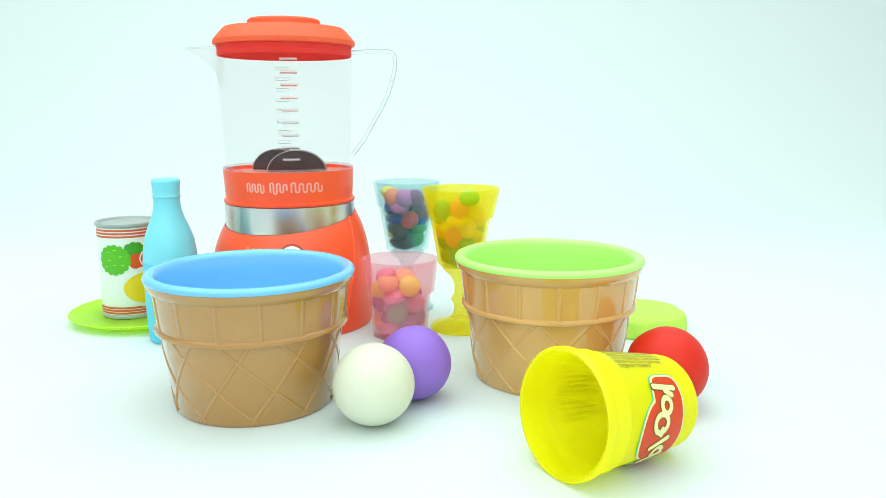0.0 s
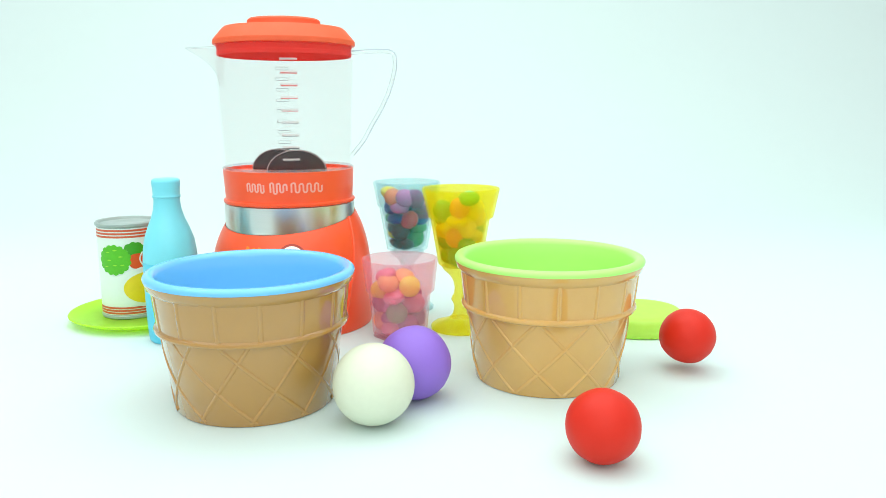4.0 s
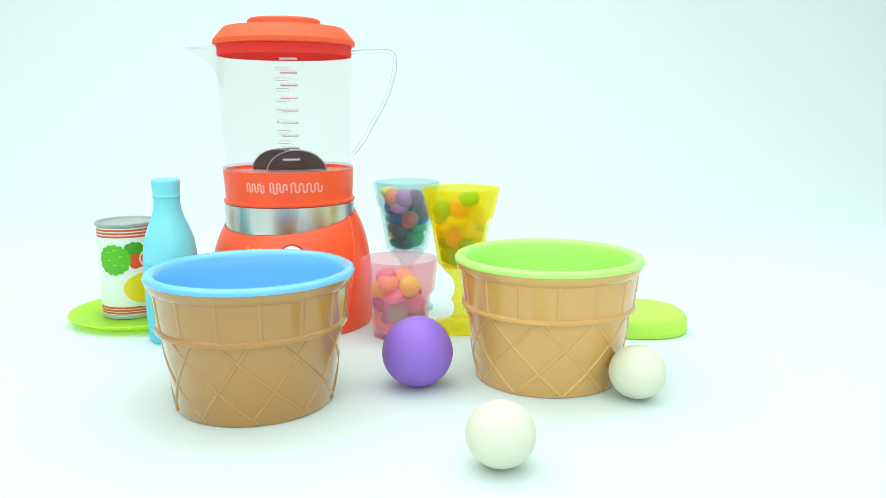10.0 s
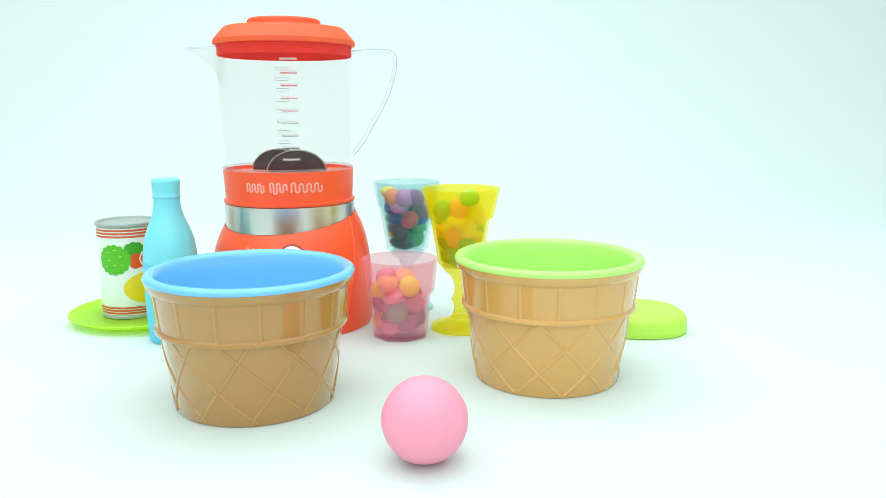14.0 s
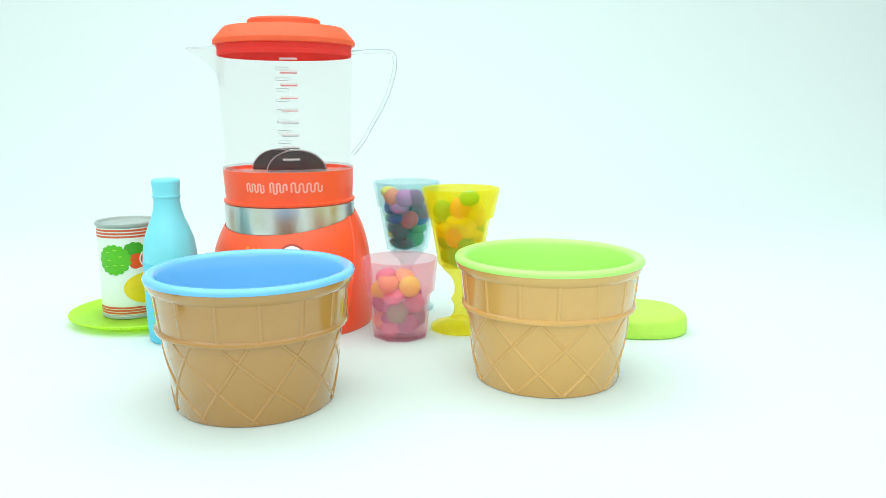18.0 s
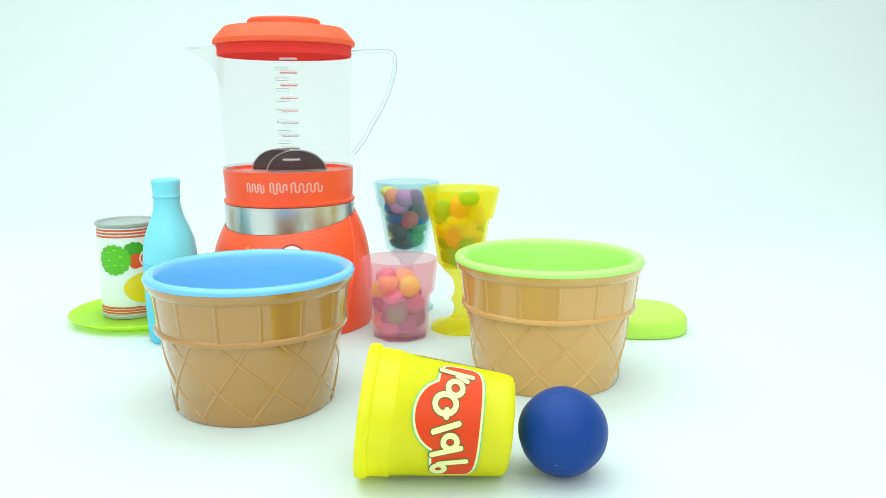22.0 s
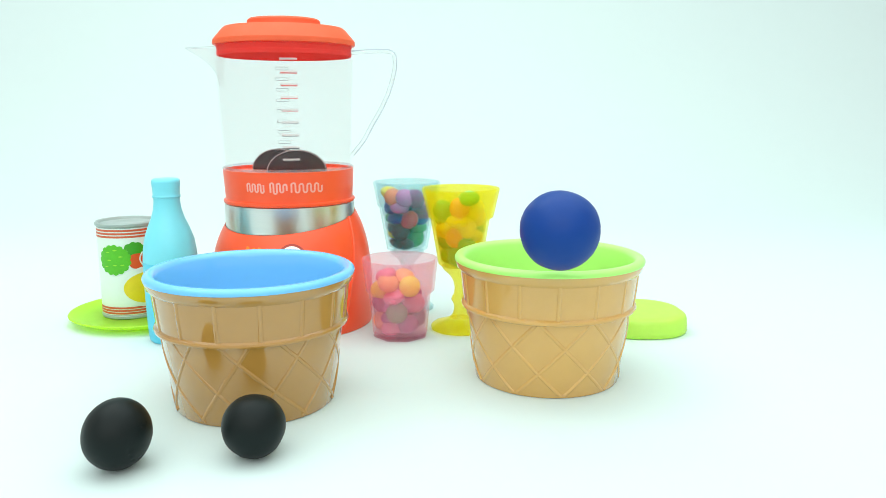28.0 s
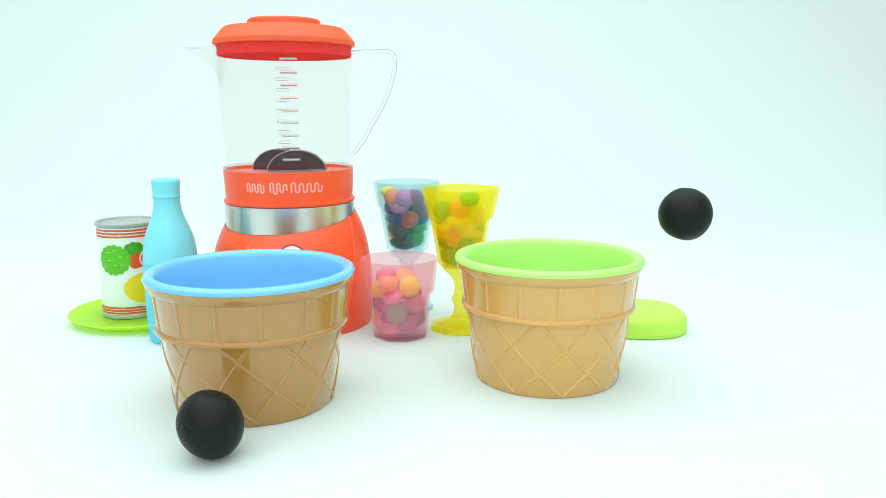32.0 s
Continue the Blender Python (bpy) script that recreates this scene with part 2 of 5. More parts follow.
solid = sweep.modifiers.new("thickness", "SOLIDIFY")
solid.thickness, solid.offset = 0.004, 1
tagged(sweep, "seamless cool white paper sweep curving up behind the toys", "backdrop", kind="structure")

# unseen dark table, added to darken what the bowls reflect
bm = slab([(-2.4, -1.6), (2.4, -1.6), (2.4, 1.0), (-2.4, 1.0)], -0.040, -0.0046)
table = new("added_table_top", mesh_of(bm, "added_table_top", TABLE))
tagged(table, "unseen plain dark table added under the paper sweep", "table", kind="structure")

# ---- waffle-cone bowls ----


def cone_r(z):
    """Outer radius of the lower cone at height z."""
    return 0.0406 + (0.0462 - 0.0406) * z / 0.0425


def band_r(z):
    return 0.0474 + (0.0496 - 0.0474) * (z - 0.0425) / 0.0215


def ridge(path, r0=0.0015):
    return tube(path, r0, n=10)


CONE_PROFILE = [(0.0, 0.0035), (0.0380, 0.0035), (0.0396, 0.0), (0.0403, 0.0), (0.0406, 0.0004), (cone_r(0.0405), 0.0405), (0.0476, 0.0408), (0.0486, 0.0413), (0.0489, 0.0422), (0.0486, 0.0432),
                (0.0474, 0.0440), (band_r(0.0612), 0.0612), (0.0504, 0.0622), (0.0515, 0.0634), (0.0521, 0.0658), (0.0522, 0.0670), (0.0512, 0.0674), (0.0480, 0.0668), (0.0478, 0.0560), (0.0440, 0.0430), (0.0375, 0.0060), (0.0, 0.0060)]


def turns_down(z):
    """How many half-diamonds the lattice has gone down from the band to the height z; they close up towards the foot."""
    return (0.0157 - math.sqrt(0.0157 ** 2 - 0.0022 * (0.0425 - z))) / 0.0011


def spiral(degrees_each, start):
    """One lattice rib: start is its angle under the band, degrees_each its turn per half-diamond."""
    out = []
    for i in range(19):
        z = 0.0012 + 0.0398 * i / 18
        a = radians(start + degrees_each * turns_down(z))
        r = cone_r(z) - 0.0008
        out.append((r * math.cos(a), r * math.sin(a), z))
    return out


def liner_bm():
    prof_l = [(0.0, 0.0095), (0.034, 0.0095), (0.0385, 0.0115), (0.0405, 0.016), (0.0455, 0.060), (0.0463, 0.0668), (0.0470, 0.0686), (0.0486, 0.0699), (0.0504, 0.0700), (0.0518, 0.0694), (0.0525, 0.0685), (0.0527, 0.0676), (0.0525, 0.0668), (0.0520, 0.0666), (0.0514, 0.0672),
              (0.0500, 0.0675), (0.0474, 0.0669), (0.0466, 0.060), (0.0420, 0.0215), (0.0395, 0.0105), (0.034, 0.0080), (0.0, 0.0080)]
    return lathe(prof_l, 96)


def cone_bowl(m, wafer, words, liner_mat, label, turn, lattice):
    """lattice: for the two families of ribs, degrees each half-diamond and the first rib's angle."""
    bowl = thing("ice_cream_bowl", m, label, "bowl", "waffle-cone bowls")
    part("cone", lathe(CONE_PROFILE, 120), wafer, bowl, words + " waffle-cone shaped plastic cup", 30)
    band_rib_mesh = mesh_of(ridge([(band_r(z) - 0.0011, 0, z) for z in (0.0436, 0.049, 0.055, 0.0618)], 0.0016), "band_rib", wafer)
    part("liner", liner_bm(), liner_mat, bowl, "smooth plastic liner with a rounded lip", 50)
    for i in range(15):
        o = new("band_rib", band_rib_mesh)
        o.parent = bowl
        o.matrix_basis = pose(0, 0, 0, 0, 0, turn + 24 * i)
    meshes = [mesh_of(ridge(spiral(*family), 0.0013), "lattice_rib", wafer) for family in lattice]
    for i in range(10):
        for me in meshes:
            o = new("lattice_rib", me)
            o.parent = bowl
            o.matrix_basis = pose(0, 0, 0, 0, 0, 36 * i)
    return bowl


GREEN_AT, BLUE_AT = Vector((0.0593, 0.4202, 0)), Vector((-0.0983, 0.3829, 0))
cone_bowl(pose(*GREEN_AT), WAFER, "tan", GREEN_LINER, "tan waffle-cone plastic bowl with a lime green liner, empty", -91, ((18, 4.6), (-18, 4.6)))
# same toy as the green one; its dark reflections are put into the colour
cone_bowl(pose(*BLUE_AT), WAFER_SHADED, "tan, reflection-darkened", BLUE_LINER, "tan waffle-cone plastic bowl, colour darkened for reflections, with a sky blue liner, empty", -72.2, ((19.9, -26.4), (-13.1, -5.9)))

# ---- toy blender ----
BLENDER_AT = pose(-0.1075, 0.5346, 0)
blender = thing("toy_blender", BLENDER_AT, "coral red toy blender with a clear jug and a steel band", "blender")


def base_top(a):
    return 0.0757 + 0.0030 * math.cos(a) + 0.0070 * math.sin(a)


def base_r(a, z):
    """Radius of the motor base at the angle a and height z."""
    return 0.0566 - 0.0117 * (z / base_top(a)) ** 3.9


def base_bm():
    bm = bmesh.new()
    n, rings = 96, []
    levels = 22
    for k in range(levels + 1):
        s = k / levels
        ring = []
        for j in range(n):
            a = 2 * math.pi * j / n
            top = base_top(a)
            z = top * s
            flare = base_r(a, z)
            r = flare - 0.0010 * max(0, 1 - s * 14)
            ring.append(bm.verts.new((r * math.cos(a), r * math.sin(a), z)))
        rings.append(ring)
    for a, b in zip(rings, rings[1:]):
        for j in range(n):
            bm.faces.new((a[j], a[(j + 1) % n], b[(j + 1) % n], b[j]))
    bm.faces.new(rings[0])
    return bm


part("motor_base", base_bm(), CORAL, blender, "coral flared motor base", 35)
part("steel_band", lathe([(0.0, 0.062), (0.0441, 0.062), (0.0445, 0.0630), (0.0447, 0.0858), (0.0440, 0.0864), (0.0, 0.0864)]), STEEL, blender, "brushed steel band")
part("collar", lathe([(0.0, 0.0865), (0.0448, 0.0865), (0.0452, 0.0872), (0.0450, 0.0884), (0.0436, 0.0890), (0.0436, 0.0895), (0.0446, 0.1075), (0.0445, 0.1090), (0.0432, 0.1092), (0.0430, 0.1070), (0.0, 0.1070)], 96), CORAL, blender, "coral collar ring")
jug = part("jug", lathe([(0.0432, 0.1104), (0.0434, 0.1120), (0.0463, 0.1890), (0.0468, 0.1911), (0.0456, 0.1911), (0.0453, 0.1890), (0.0423, 0.1120), (0.0422, 0.1104)], 96, close=True), CLEAR, blender, "clear plastic jug")
jug.visible_shadow = False
part("jug_rim", lathe([(0.0432, 0.1088), (0.0447, 0.1090), (0.0448, 0.1102), (0.0440, 0.1108), (0.0432, 0.1104)], 96, close=True), CLEAR_EDGE, blender, "clear foot of the jug")
hp = [(0.0455, 0.0, 0.1868), (0.0560, 0.0, 0.1876), (0.0660, 0.0, 0.1879), (0.0716, 0.0, 0.1874), (0.0743, 0.0, 0.1850), (0.0749, 0.0, 0.1800), (0.0738, 0.0, 0.1725), (0.0705, 0.0, 0.1615), (0.0652, 0.0, 0.1500), (0.0590, 0.0, 0.1395), (0.0525, 0.0, 0.1280), (0.0448, 0.0, 0.1185)]


def smooth(points, k=6):
    """A rounder line through points."""
    ps = [Vector(p) for p in points]
    out = []
    for i in range(len(ps) - 1):
        a, b, c, d = ps[max(i - 1, 0)], ps[i], ps[i + 1], ps[min(i + 2, len(ps) - 1)]
        for j in range(k):
            t = j / k
            out.append(0.5 * ((2 * b) + (c - a) * t + (2 * a - 5 * b + 4 * c - d) * t * t + (3 * b - a - 3 * c + d) * t ** 3))
    return out + [ps[-1]]


hp = smooth(hp)
handle = part("handle", tube(hp, 0.0013, 8, flat=2.6), CLEAR, blender, "thin clear jug handle")
handle.visible_shadow = False
for off in (-0.0012, 0.0012):
    edge = []
    for i, p in enumerate(hp):
        d = (hp[min(i + 1, len(hp) - 1)] - hp[max(i - 1, 0)]).normalized()
        edge.append(p + Vector((d.z, 0, -d.x)) * off + Vector((0, -0.0026, 0)))
    part("handle_edge", tube(edge, 0.00036 if off < 0 else 0.00016, 6), HANDLE_EDGE, handle, "bluish edge of the clear handle")


def spout_bm():
    bm = bmesh.new()
    n = 9
    rings = []
    for k in range(6):
        s = k / 5
        z = 0.1650 + (0.1900 - 0.1650) * s
        out = 0.0452 + 0.0222 * s ** 2.2
        ring_o, ring_i = [], []
        for j in range(n):
            v = -1 + 2 * j / (n - 1)
            w = 0.0125 * (0.35 + 0.65 * s)
            x = -(0.0448 + (out - 0.0448) * (1 - abs(v) ** 1.4))
            ring_o.append(bm.verts.new((x, v * w, z)))
            ring_i.append(bm.verts.new((x + 0.0009, v * w * 0.93, z)))
        rings.append(ring_o + ring_i[::-1])
    m = len(rings[0])
    for a, b in zip(rings, rings[1:]):
        for j in range(m):
            bm.faces.new((a[j], a[(j + 1) % m], b[(j + 1) % m], b[j]))
    for r in (rings[0], rings[-1]):
        for j in range(n - 1):
            bm.faces.new((r[j], r[j + 1], r[m - 2 - j], r[m - 1 - j]))
    return bm


part("spout", spout_bm(), CLEAR, blender, "clear pouring spout").visible_shadow = False
lip = [(-(0.0448 + 0.0226 * (1 - abs(v) ** 1.4)), v * 0.0125, 0.1902) for v in [-1 + i / 12 for i in range(25)]]
part("spout_lip", tube(lip, 0.0002, 6), CLEAR_EDGE, blender, "clear lip of the spout")
keel = smooth([(-(0.0452 + 0.0222 * q ** 2.2), -0.001, 0.1650 + 0.0250 * q) for q in (0, 0.2, 0.4, 0.6, 0.8, 1)])
part("spout_edge", tube(keel, 0.00016, 6), CLEAR_EDGE, blender, "front edge of the spout")
lid = part("lid", lathe([(0.0, 0.2042), (0.0250, 0.2040), (0.0395, 0.2030), (0.0410, 0.2019), (0.0464, 0.1956), (0.0473, 0.1944), (0.0474, 0.1924), (0.0470, 0.1914), (0.0458, 0.1914), (0.0440, 0.1924), (0.0388, 0.2006), (0.0250, 0.2022), (0.0, 0.2024)], 96), CORAL_LIGHT, blender, "coral red hollow lid", 28)
part("plug_ring", lathe([(0.0452, 0.1912), (0.0452, 0.1902), (0.0448, 0.1898), (0.0447, 0.1872), (0.0450, 0.1866), (0.0448, 0.1846), (0.0440, 0.1842), (0.0434, 0.1846), (0.0434, 0.1912)], 96, close=True), CORAL_LIT_THROUGH, lid, "plug ring inside the jug, coloured redder as if lit through", 28)
part("knob", lathe([(0.0240, 0.2036), (0.0245, 0.2044), (0.0243, 0.2076), (0.0230, 0.2088), (0.0, 0.2092)], 64), CORAL_LIGHT, lid, "round flat lid knob", 28)


def jug_r(z):
    return 0.0434 + (0.0463 - 0.0434) * (z - 0.112) / 0.078


def bar_on_jug(z, a, half, lift, thick):
    r = jug_r(z) + lift
    return tube([(r * math.cos(a + s * half / r), r * math.sin(a + s * half / r), z) for s in (-1, -0.5, 0, 0.5, 1)], thick, 8)


# embossed scale: a milky bar with a tinted lower edge in front, thin outlines at the back
for i in range(9):
    z = 0.1175 + 0.00786 * i
    mark = part("scale_mark", bar_on_jug(z, radians(-76.4), 0.0054, 0.0001, 0.00062), MARK, jug)
    # coral on the upper edges paints the lid's red refracted there
    part("scale_mark_edge", bar_on_jug(z - 0.0009, radians(-76.4), 0.0052, 0.0002, 0.00030 if i in (0, 1, 6, 7) else 0.00016), MARK_DARK if i < 4 else MARK_LID_RED, mark)
for i in range(8):
    z, a = 0.1250 + 0.0077 * i, radians(105)
    r = jug_r(z) + 0.0003
    loop = []
    for k in range(25):
        b = 2 * math.pi * k / 24
        hu, hv = 0.0046 * (1 if math.cos(b) > 0 else -1) * abs(math.cos(b)) ** 0.3, 0.0010 * (1 if math.sin(b) > 0 else -1) * abs(math.sin(b)) ** 0.5
        loop.append((r * math.cos(a + hu / r), r * math.sin(a + hu / r), z + hv))
    part("rear_scale_mark", tube(loop, 0.00014, 6), MARK_GREY, jug)


def paddle_bm(r, height, thick):
    out = [(r * math.cos(math.pi * i / 28), height * math.sin(math.pi * i / 28)) for i in range(29)]
    bm = slab(out, -thick / 2, thick / 2, 0.0009, 2)
    bmesh.ops.rotate(bm, verts=bm.verts, cent=(0, 0, 0), matrix=Matrix.Rotation(radians(90), 3, "X"))
    return bm


for x, y, turn in ((0.0078, -0.012, 6), (-0.0070, 0.004, -12)):
    o = part("blade", paddle_bm(0.0203, 0.0150, 0.0042), BLADE, blender, "dark grey blade paddle")
    o.matrix_basis = pose(x, y, 0.1073, 0, 0, turn)
    # pale rim: the highlight along the paddle's edge, put into its colour
    rim = [(0.0199 * math.cos(math.pi * i / 24), -0.0019, 0.0146 * math.sin(math.pi * i / 24)) for i in range(25)]
    part("blade_edge", tube(rim, 0.00034, 6), BLADE_EDGE, o, "lighter rim painted as an edge highlight")
part("blade_hub", lathe([(0.0, 0.1071), (0.010, 0.1071), (0.009, 0.1130), (0.0, 0.1142)], 40), BLADE, blender, "dark blade hub")


def on_base(a, z):
    r = base_r(a, z)
    return Vector((r * math.cos(a), r * math.sin(a), z)), r


p, r = on_base(radians(-79), 0.0545)
o = part("button_ring", lathe([(0.0, -0.001), (0.0090, -0.001), (0.0093, 0.0008), (0.0082, 0.0016), (0.0, 0.0012)], 40), material("dark_coral_ring", rgb(170, 50, 28), rough=0.35), blender, "dark ring round the button")
o.matrix_basis = Matrix.Translation(p) @ Euler((radians(74), 0, radians(11))).to_matrix().to_4x4()
o = part("button", lathe([(0.0, 0.0012), (0.0074, 0.0012), (0.0076, 0.0030), (0.0064, 0.0040), (0.0, 0.0044)], 40), BUTTON, blender, "white push button")
o.matrix_basis = Matrix.Translation(p) @ Euler((radians(74), 0, radians(11))).to_matrix().to_4x4()


def on_collar(u, v, lift):
    r = 0.0436 + (v - 0.0895) / 0.018 * 0.0010 + lift
    a = radians(-90) + u / 0.044
    return (r * math.cos(a), r * math.sin(a), v)


# a printed mark, as plain up-and-down strokes
for u0, step, talls in ((-0.0203, 0.0020, (0.0030, 0.0018, 0.0018, 0.0020, 0.0018, 0.0022, 0.0026)), (-0.0038, 0.0021, (0.0034, 0.0026, 0.0034, 0.0018, 0.0020, 0.0018)), (0.0097, 0.00255, (0.0034, 0.0018, 0.0020, 0.0018, 0.0020, 0.0018, 0.0018, 0.0020, 0.0018))):
    line = [(x, 0.0990 + h) for x, h in meander(u0, step, talls)]
    part("print_mark", wrapped(stroke(line, 0.00056), on_collar), PALE_PRINT, blender, "pale pink printed stroke")


def on_base_print(u, v, lift):
    q, rr = on_base(radians(-90) + u / 0.052, v)
    return q + Vector((q.x, q.y, 0)).normalized() * lift


for u, hv in ((-0.0215, 0.0022), (-0.0165, 0.0015), (-0.0125, 0.0020)):
    part("print_mark", wrapped(blob((u, 0.0590), box_radius(0.0012, hv), 3, 16), on_base_print), ORANGE_PRINT, blender, "orange printed mark")
seam = []
for i in range(12):
    s = i / 11
    q, rr = on_base(radians(-18 - 26 * s ** 0.8), 0.0765 - 0.072 * s)
    seam.append(q)
part("seam", tube(seam, 0.0011, 8), CORAL, blender, "raised seam down the base")

# ---- cups and goblets ----


def cup_profile(r0, r1, r2, z0, zs, z1, wall=0.0020):
    """Eight-sided cup from base radius r0 up to the step r1 at zs and the round rim r2 at z1."""
    outer = [(0, z0), (r0 - 0.002, z0), (r0, z0 + 0.0015), (r1 - 0.0016, zs - 0.0012), (r1, zs + 0.0006), (r2 - 0.0002, z1 - 0.001), (r2 - 0.0006, z1)]
    inner = [(r2 - wall, z1 - 0.0003), (r1 - wall, zs), (r1 - 0.0016 - wall, zs - 0.002), (r0 - wall, z0 + 0.003), (0, z0 + 0.0026)]
    fo = [1, 1, 1, 0.9, 0, 0, 0]
    fi = [0, 0, 0.9, 1, 1]
    return outer + inner, fo + fi


def goblet(m, mat, label, foot, rim_z, step_z, cup_z, group, rim=0.0251):
    ob = thing("goblet", m, label, "goblet", group)
    prof_g, fa = cup_profile(0.0152, 0.0222, rim, cup_z, step_z, rim_z)
    part("bowl", lathe(prof_g, 64, fa), mat, ob, "eight-sided frosted cup", 25)
    k = cup_z
    st = [(0.0, k + 0.0004), (0.0126, k + 0.0004), (0.0122, k - 0.002), (0.0072, k - 0.0065), (0.0047, k - 0.0110), (0.0039, k - 0.0155), (0.0044, k - 0.0195), (0.0060, k - 0.0225), (0.0061, k - 0.0240), (0.0046, k - 0.0265), (0.0042, k - 0.0300), (0.0050, 0.0105), (0.0074, 0.0078), (0.0, 0.0078)]
    part("stem", lathe(st, 40), mat, ob, "turned stem with a knop", 50)
    part("foot", lathe([(0.0, 0.0076), (0.0080, 0.0074), (0.0120, 0.0052), (foot - 0.0015, 0.0034), (foot, 0.0022), (foot - 0.0004, 0.0), (0.0, 0.0)], 64, [0.3] * 7), mat, ob, "eight-sided spreading foot", 25)
    return ob


goblet(pose(0.0119, 0.5118, 0, 0, 0, 12), YELLOW_CUP, "translucent yellow plastic goblet full of sweets", 0.0205, 0.0975, 0.0775, 0.0441, "toy goblets", 0.0264)
goblet(pose(-0.0268, 0.5654, 0, 0, 0, 5), BLUE_CUP, "translucent aqua plastic goblet full of sweets", 0.0198, 0.0968, 0.0785, 0.0446, "toy goblets")
PINK_AT = (-0.0284, 0.4950, 0)
pink_cup = thing("tumbler", pose(*PINK_AT, 0, 0, 18), "translucent pink plastic tumbler full of sweets", "cup")
prof_p, fa_p = cup_profile(0.0189, 0.0228, 0.0252, 0.0021, 0.0308, 0.0528)
tumbler_wall = part("wall", lathe(prof_p, 64, fa_p), PINK_CUP, pink_cup, "eight-sided wall, frosted below the step", 25)
tumbler_wall.data.materials.append(PINK_FROST)
for face in tumbler_wall.data.polygons:
    if face.center.z < 0.0300:
        face.material_index = 1
part("thick_bottom", lathe([(0.0, 0.0), (0.0178, 0.0), (0.0187, 0.0008), (0.0188, 0.0020), (0.0, 0.0020)], 64, [1] * 5), PINK_CUP, pink_cup, "thick pink bottom", 25)

SWEETS = {"orange": material("orange_sweet", rgb(250, 132, 60), 0.3), "yellow": material("yellow_sweet", rgb(250, 226, 24), 0.3), "purple": material("purple_sweet", rgb(150, 62, 128), 0.3), "brown": material("brown_sweet", rgb(60, 34, 40), 0.3),
          "green": material("green_sweet", rgb(44, 176, 84), 0.3), "blue": material("blue_sweet", rgb(20, 80, 180), 0.3), "lime": material("lime_sweet", rgb(130, 190, 40), 0.3), "violet": material("violet_sweet", rgb(205, 112, 178), 0.3), "red": material("red_sweet", rgb(226, 44, 70), 0.3), "peach": material("peach_sweet", rgb(252, 182, 118), 0.3), "lemon": material("lemon_sweet", rgb(255, 240, 84), 0.3), "pink": material("pink_sweet", rgb(236, 132, 162), 0.3)}


def sweet_mesh(name, mat):
    prof_s = [(0.0071 * math.sin(math.pi * i / 12), -0.0043 * math.cos(math.pi * i / 12)) for i in range(13)]
    return mesh_of(lathe(prof_s, 28), name, mat, 180)


SWEET_MESH = {k: sweet_mesh("sweet", m) for k, m in SWEETS.items()}


PINK_PLAN = [(-0.0358, 0.4888, 0.0382, "peach", 34), (-0.0217, 0.4883, 0.0357, "lemon", 75), (-0.0375, 0.4948, 0.0422, "pink", 16), (-0.0254, 0.4985, 0.0400, "peach", 20), (-0.0321, 0.4888, 0.0288, "pink", 12), (-0.0404, 0.4948, 0.0228, "purple", 80),
             (-0.0302, 0.4893, 0.0176, "green", 78), (-0.0188, 0.4918, 0.0238, "pink", 80), (-0.0398, 0.4938, 0.0105, "peach", 60), (-0.0234, 0.4898, 0.0096, "purple", 25), (-0.0184, 0.4948, 0.0128, "brown", 50), (-0.0414, 0.4968, 0.0305, "lemon", 70), (-0.0340, 0.4903, 0.0068, "pink", 15)]
AQUA_PLAN = [(-0.0377, 0.5569, 0.0856, "orange", 0), (-0.0412, 0.5654, 0.0884, "yellow", 1), (-0.0277, 0.5554, 0.0857, "violet", 0), (-0.0194, 0.5554, 0.0849, "purple", 0), (-0.0327, 0.5554, 0.0782, "violet", 1), (-0.0355, 0.5593, 0.0693, "blue", 1), (-0.0322, 0.5581, 0.0602, "brown", 0), (-0.0245, 0.5554, 0.0690, "red", 0), (-0.0157, 0.5654, 0.0719, "purple", 0), (-0.0341, 0.5654, 0.0504, "brown", 1), (-0.0198, 0.5614, 0.0546, "green", 0), (-0.0358, 0.5654, 0.0599, "yellow", 0), (-0.0286, 0.5583, 0.0504, "brown", 1)]
YELLOW_PLAN = [(-0.0019, 0.5109, 0.0824, "green", 0), (0.0109, 0.5018, 0.0851, "orange", 0), (0.0221, 0.5029, 0.0842, "yellow", 0), (0.0179, 0.5018, 0.0915, "green", 1), (0.0015, 0.5068, 0.0711, "yellow", 1), (0.0090, 0.5018, 0.0757, "yellow", 1), (0.0162, 0.5018, 0.0711, "yellow", 0), (0.0079, 0.5025, 0.0645, "orange", 0), (0.0217, 0.5118, 0.0657, "yellow", 1), (0.0042, 0.5092, 0.0521, "lime", 0), (0.0159, 0.5037, 0.0605, "green", 1), (0.0103, 0.5043, 0.0515, "green", 0)]


def inner_r(cup, z):
    """Free radius for the middle of a sweet inside a cup."""
    if cup == "pink tumbler":
        r = 0.0189 + 0.0039 * (z - 0.002) / 0.0285 if z < 0.0305 else 0.0228 + 0.0024 * (z - 0.0305) / 0.0212
    else:
        r = 0.0152 + 0.0055 * (z - 0.0445) / 0.033 if z < 0.0775 else 0.0222 + 0.003 * (z - 0.0775) / 0.02
    return r * 0.93 - 0.0038 - 0.0056


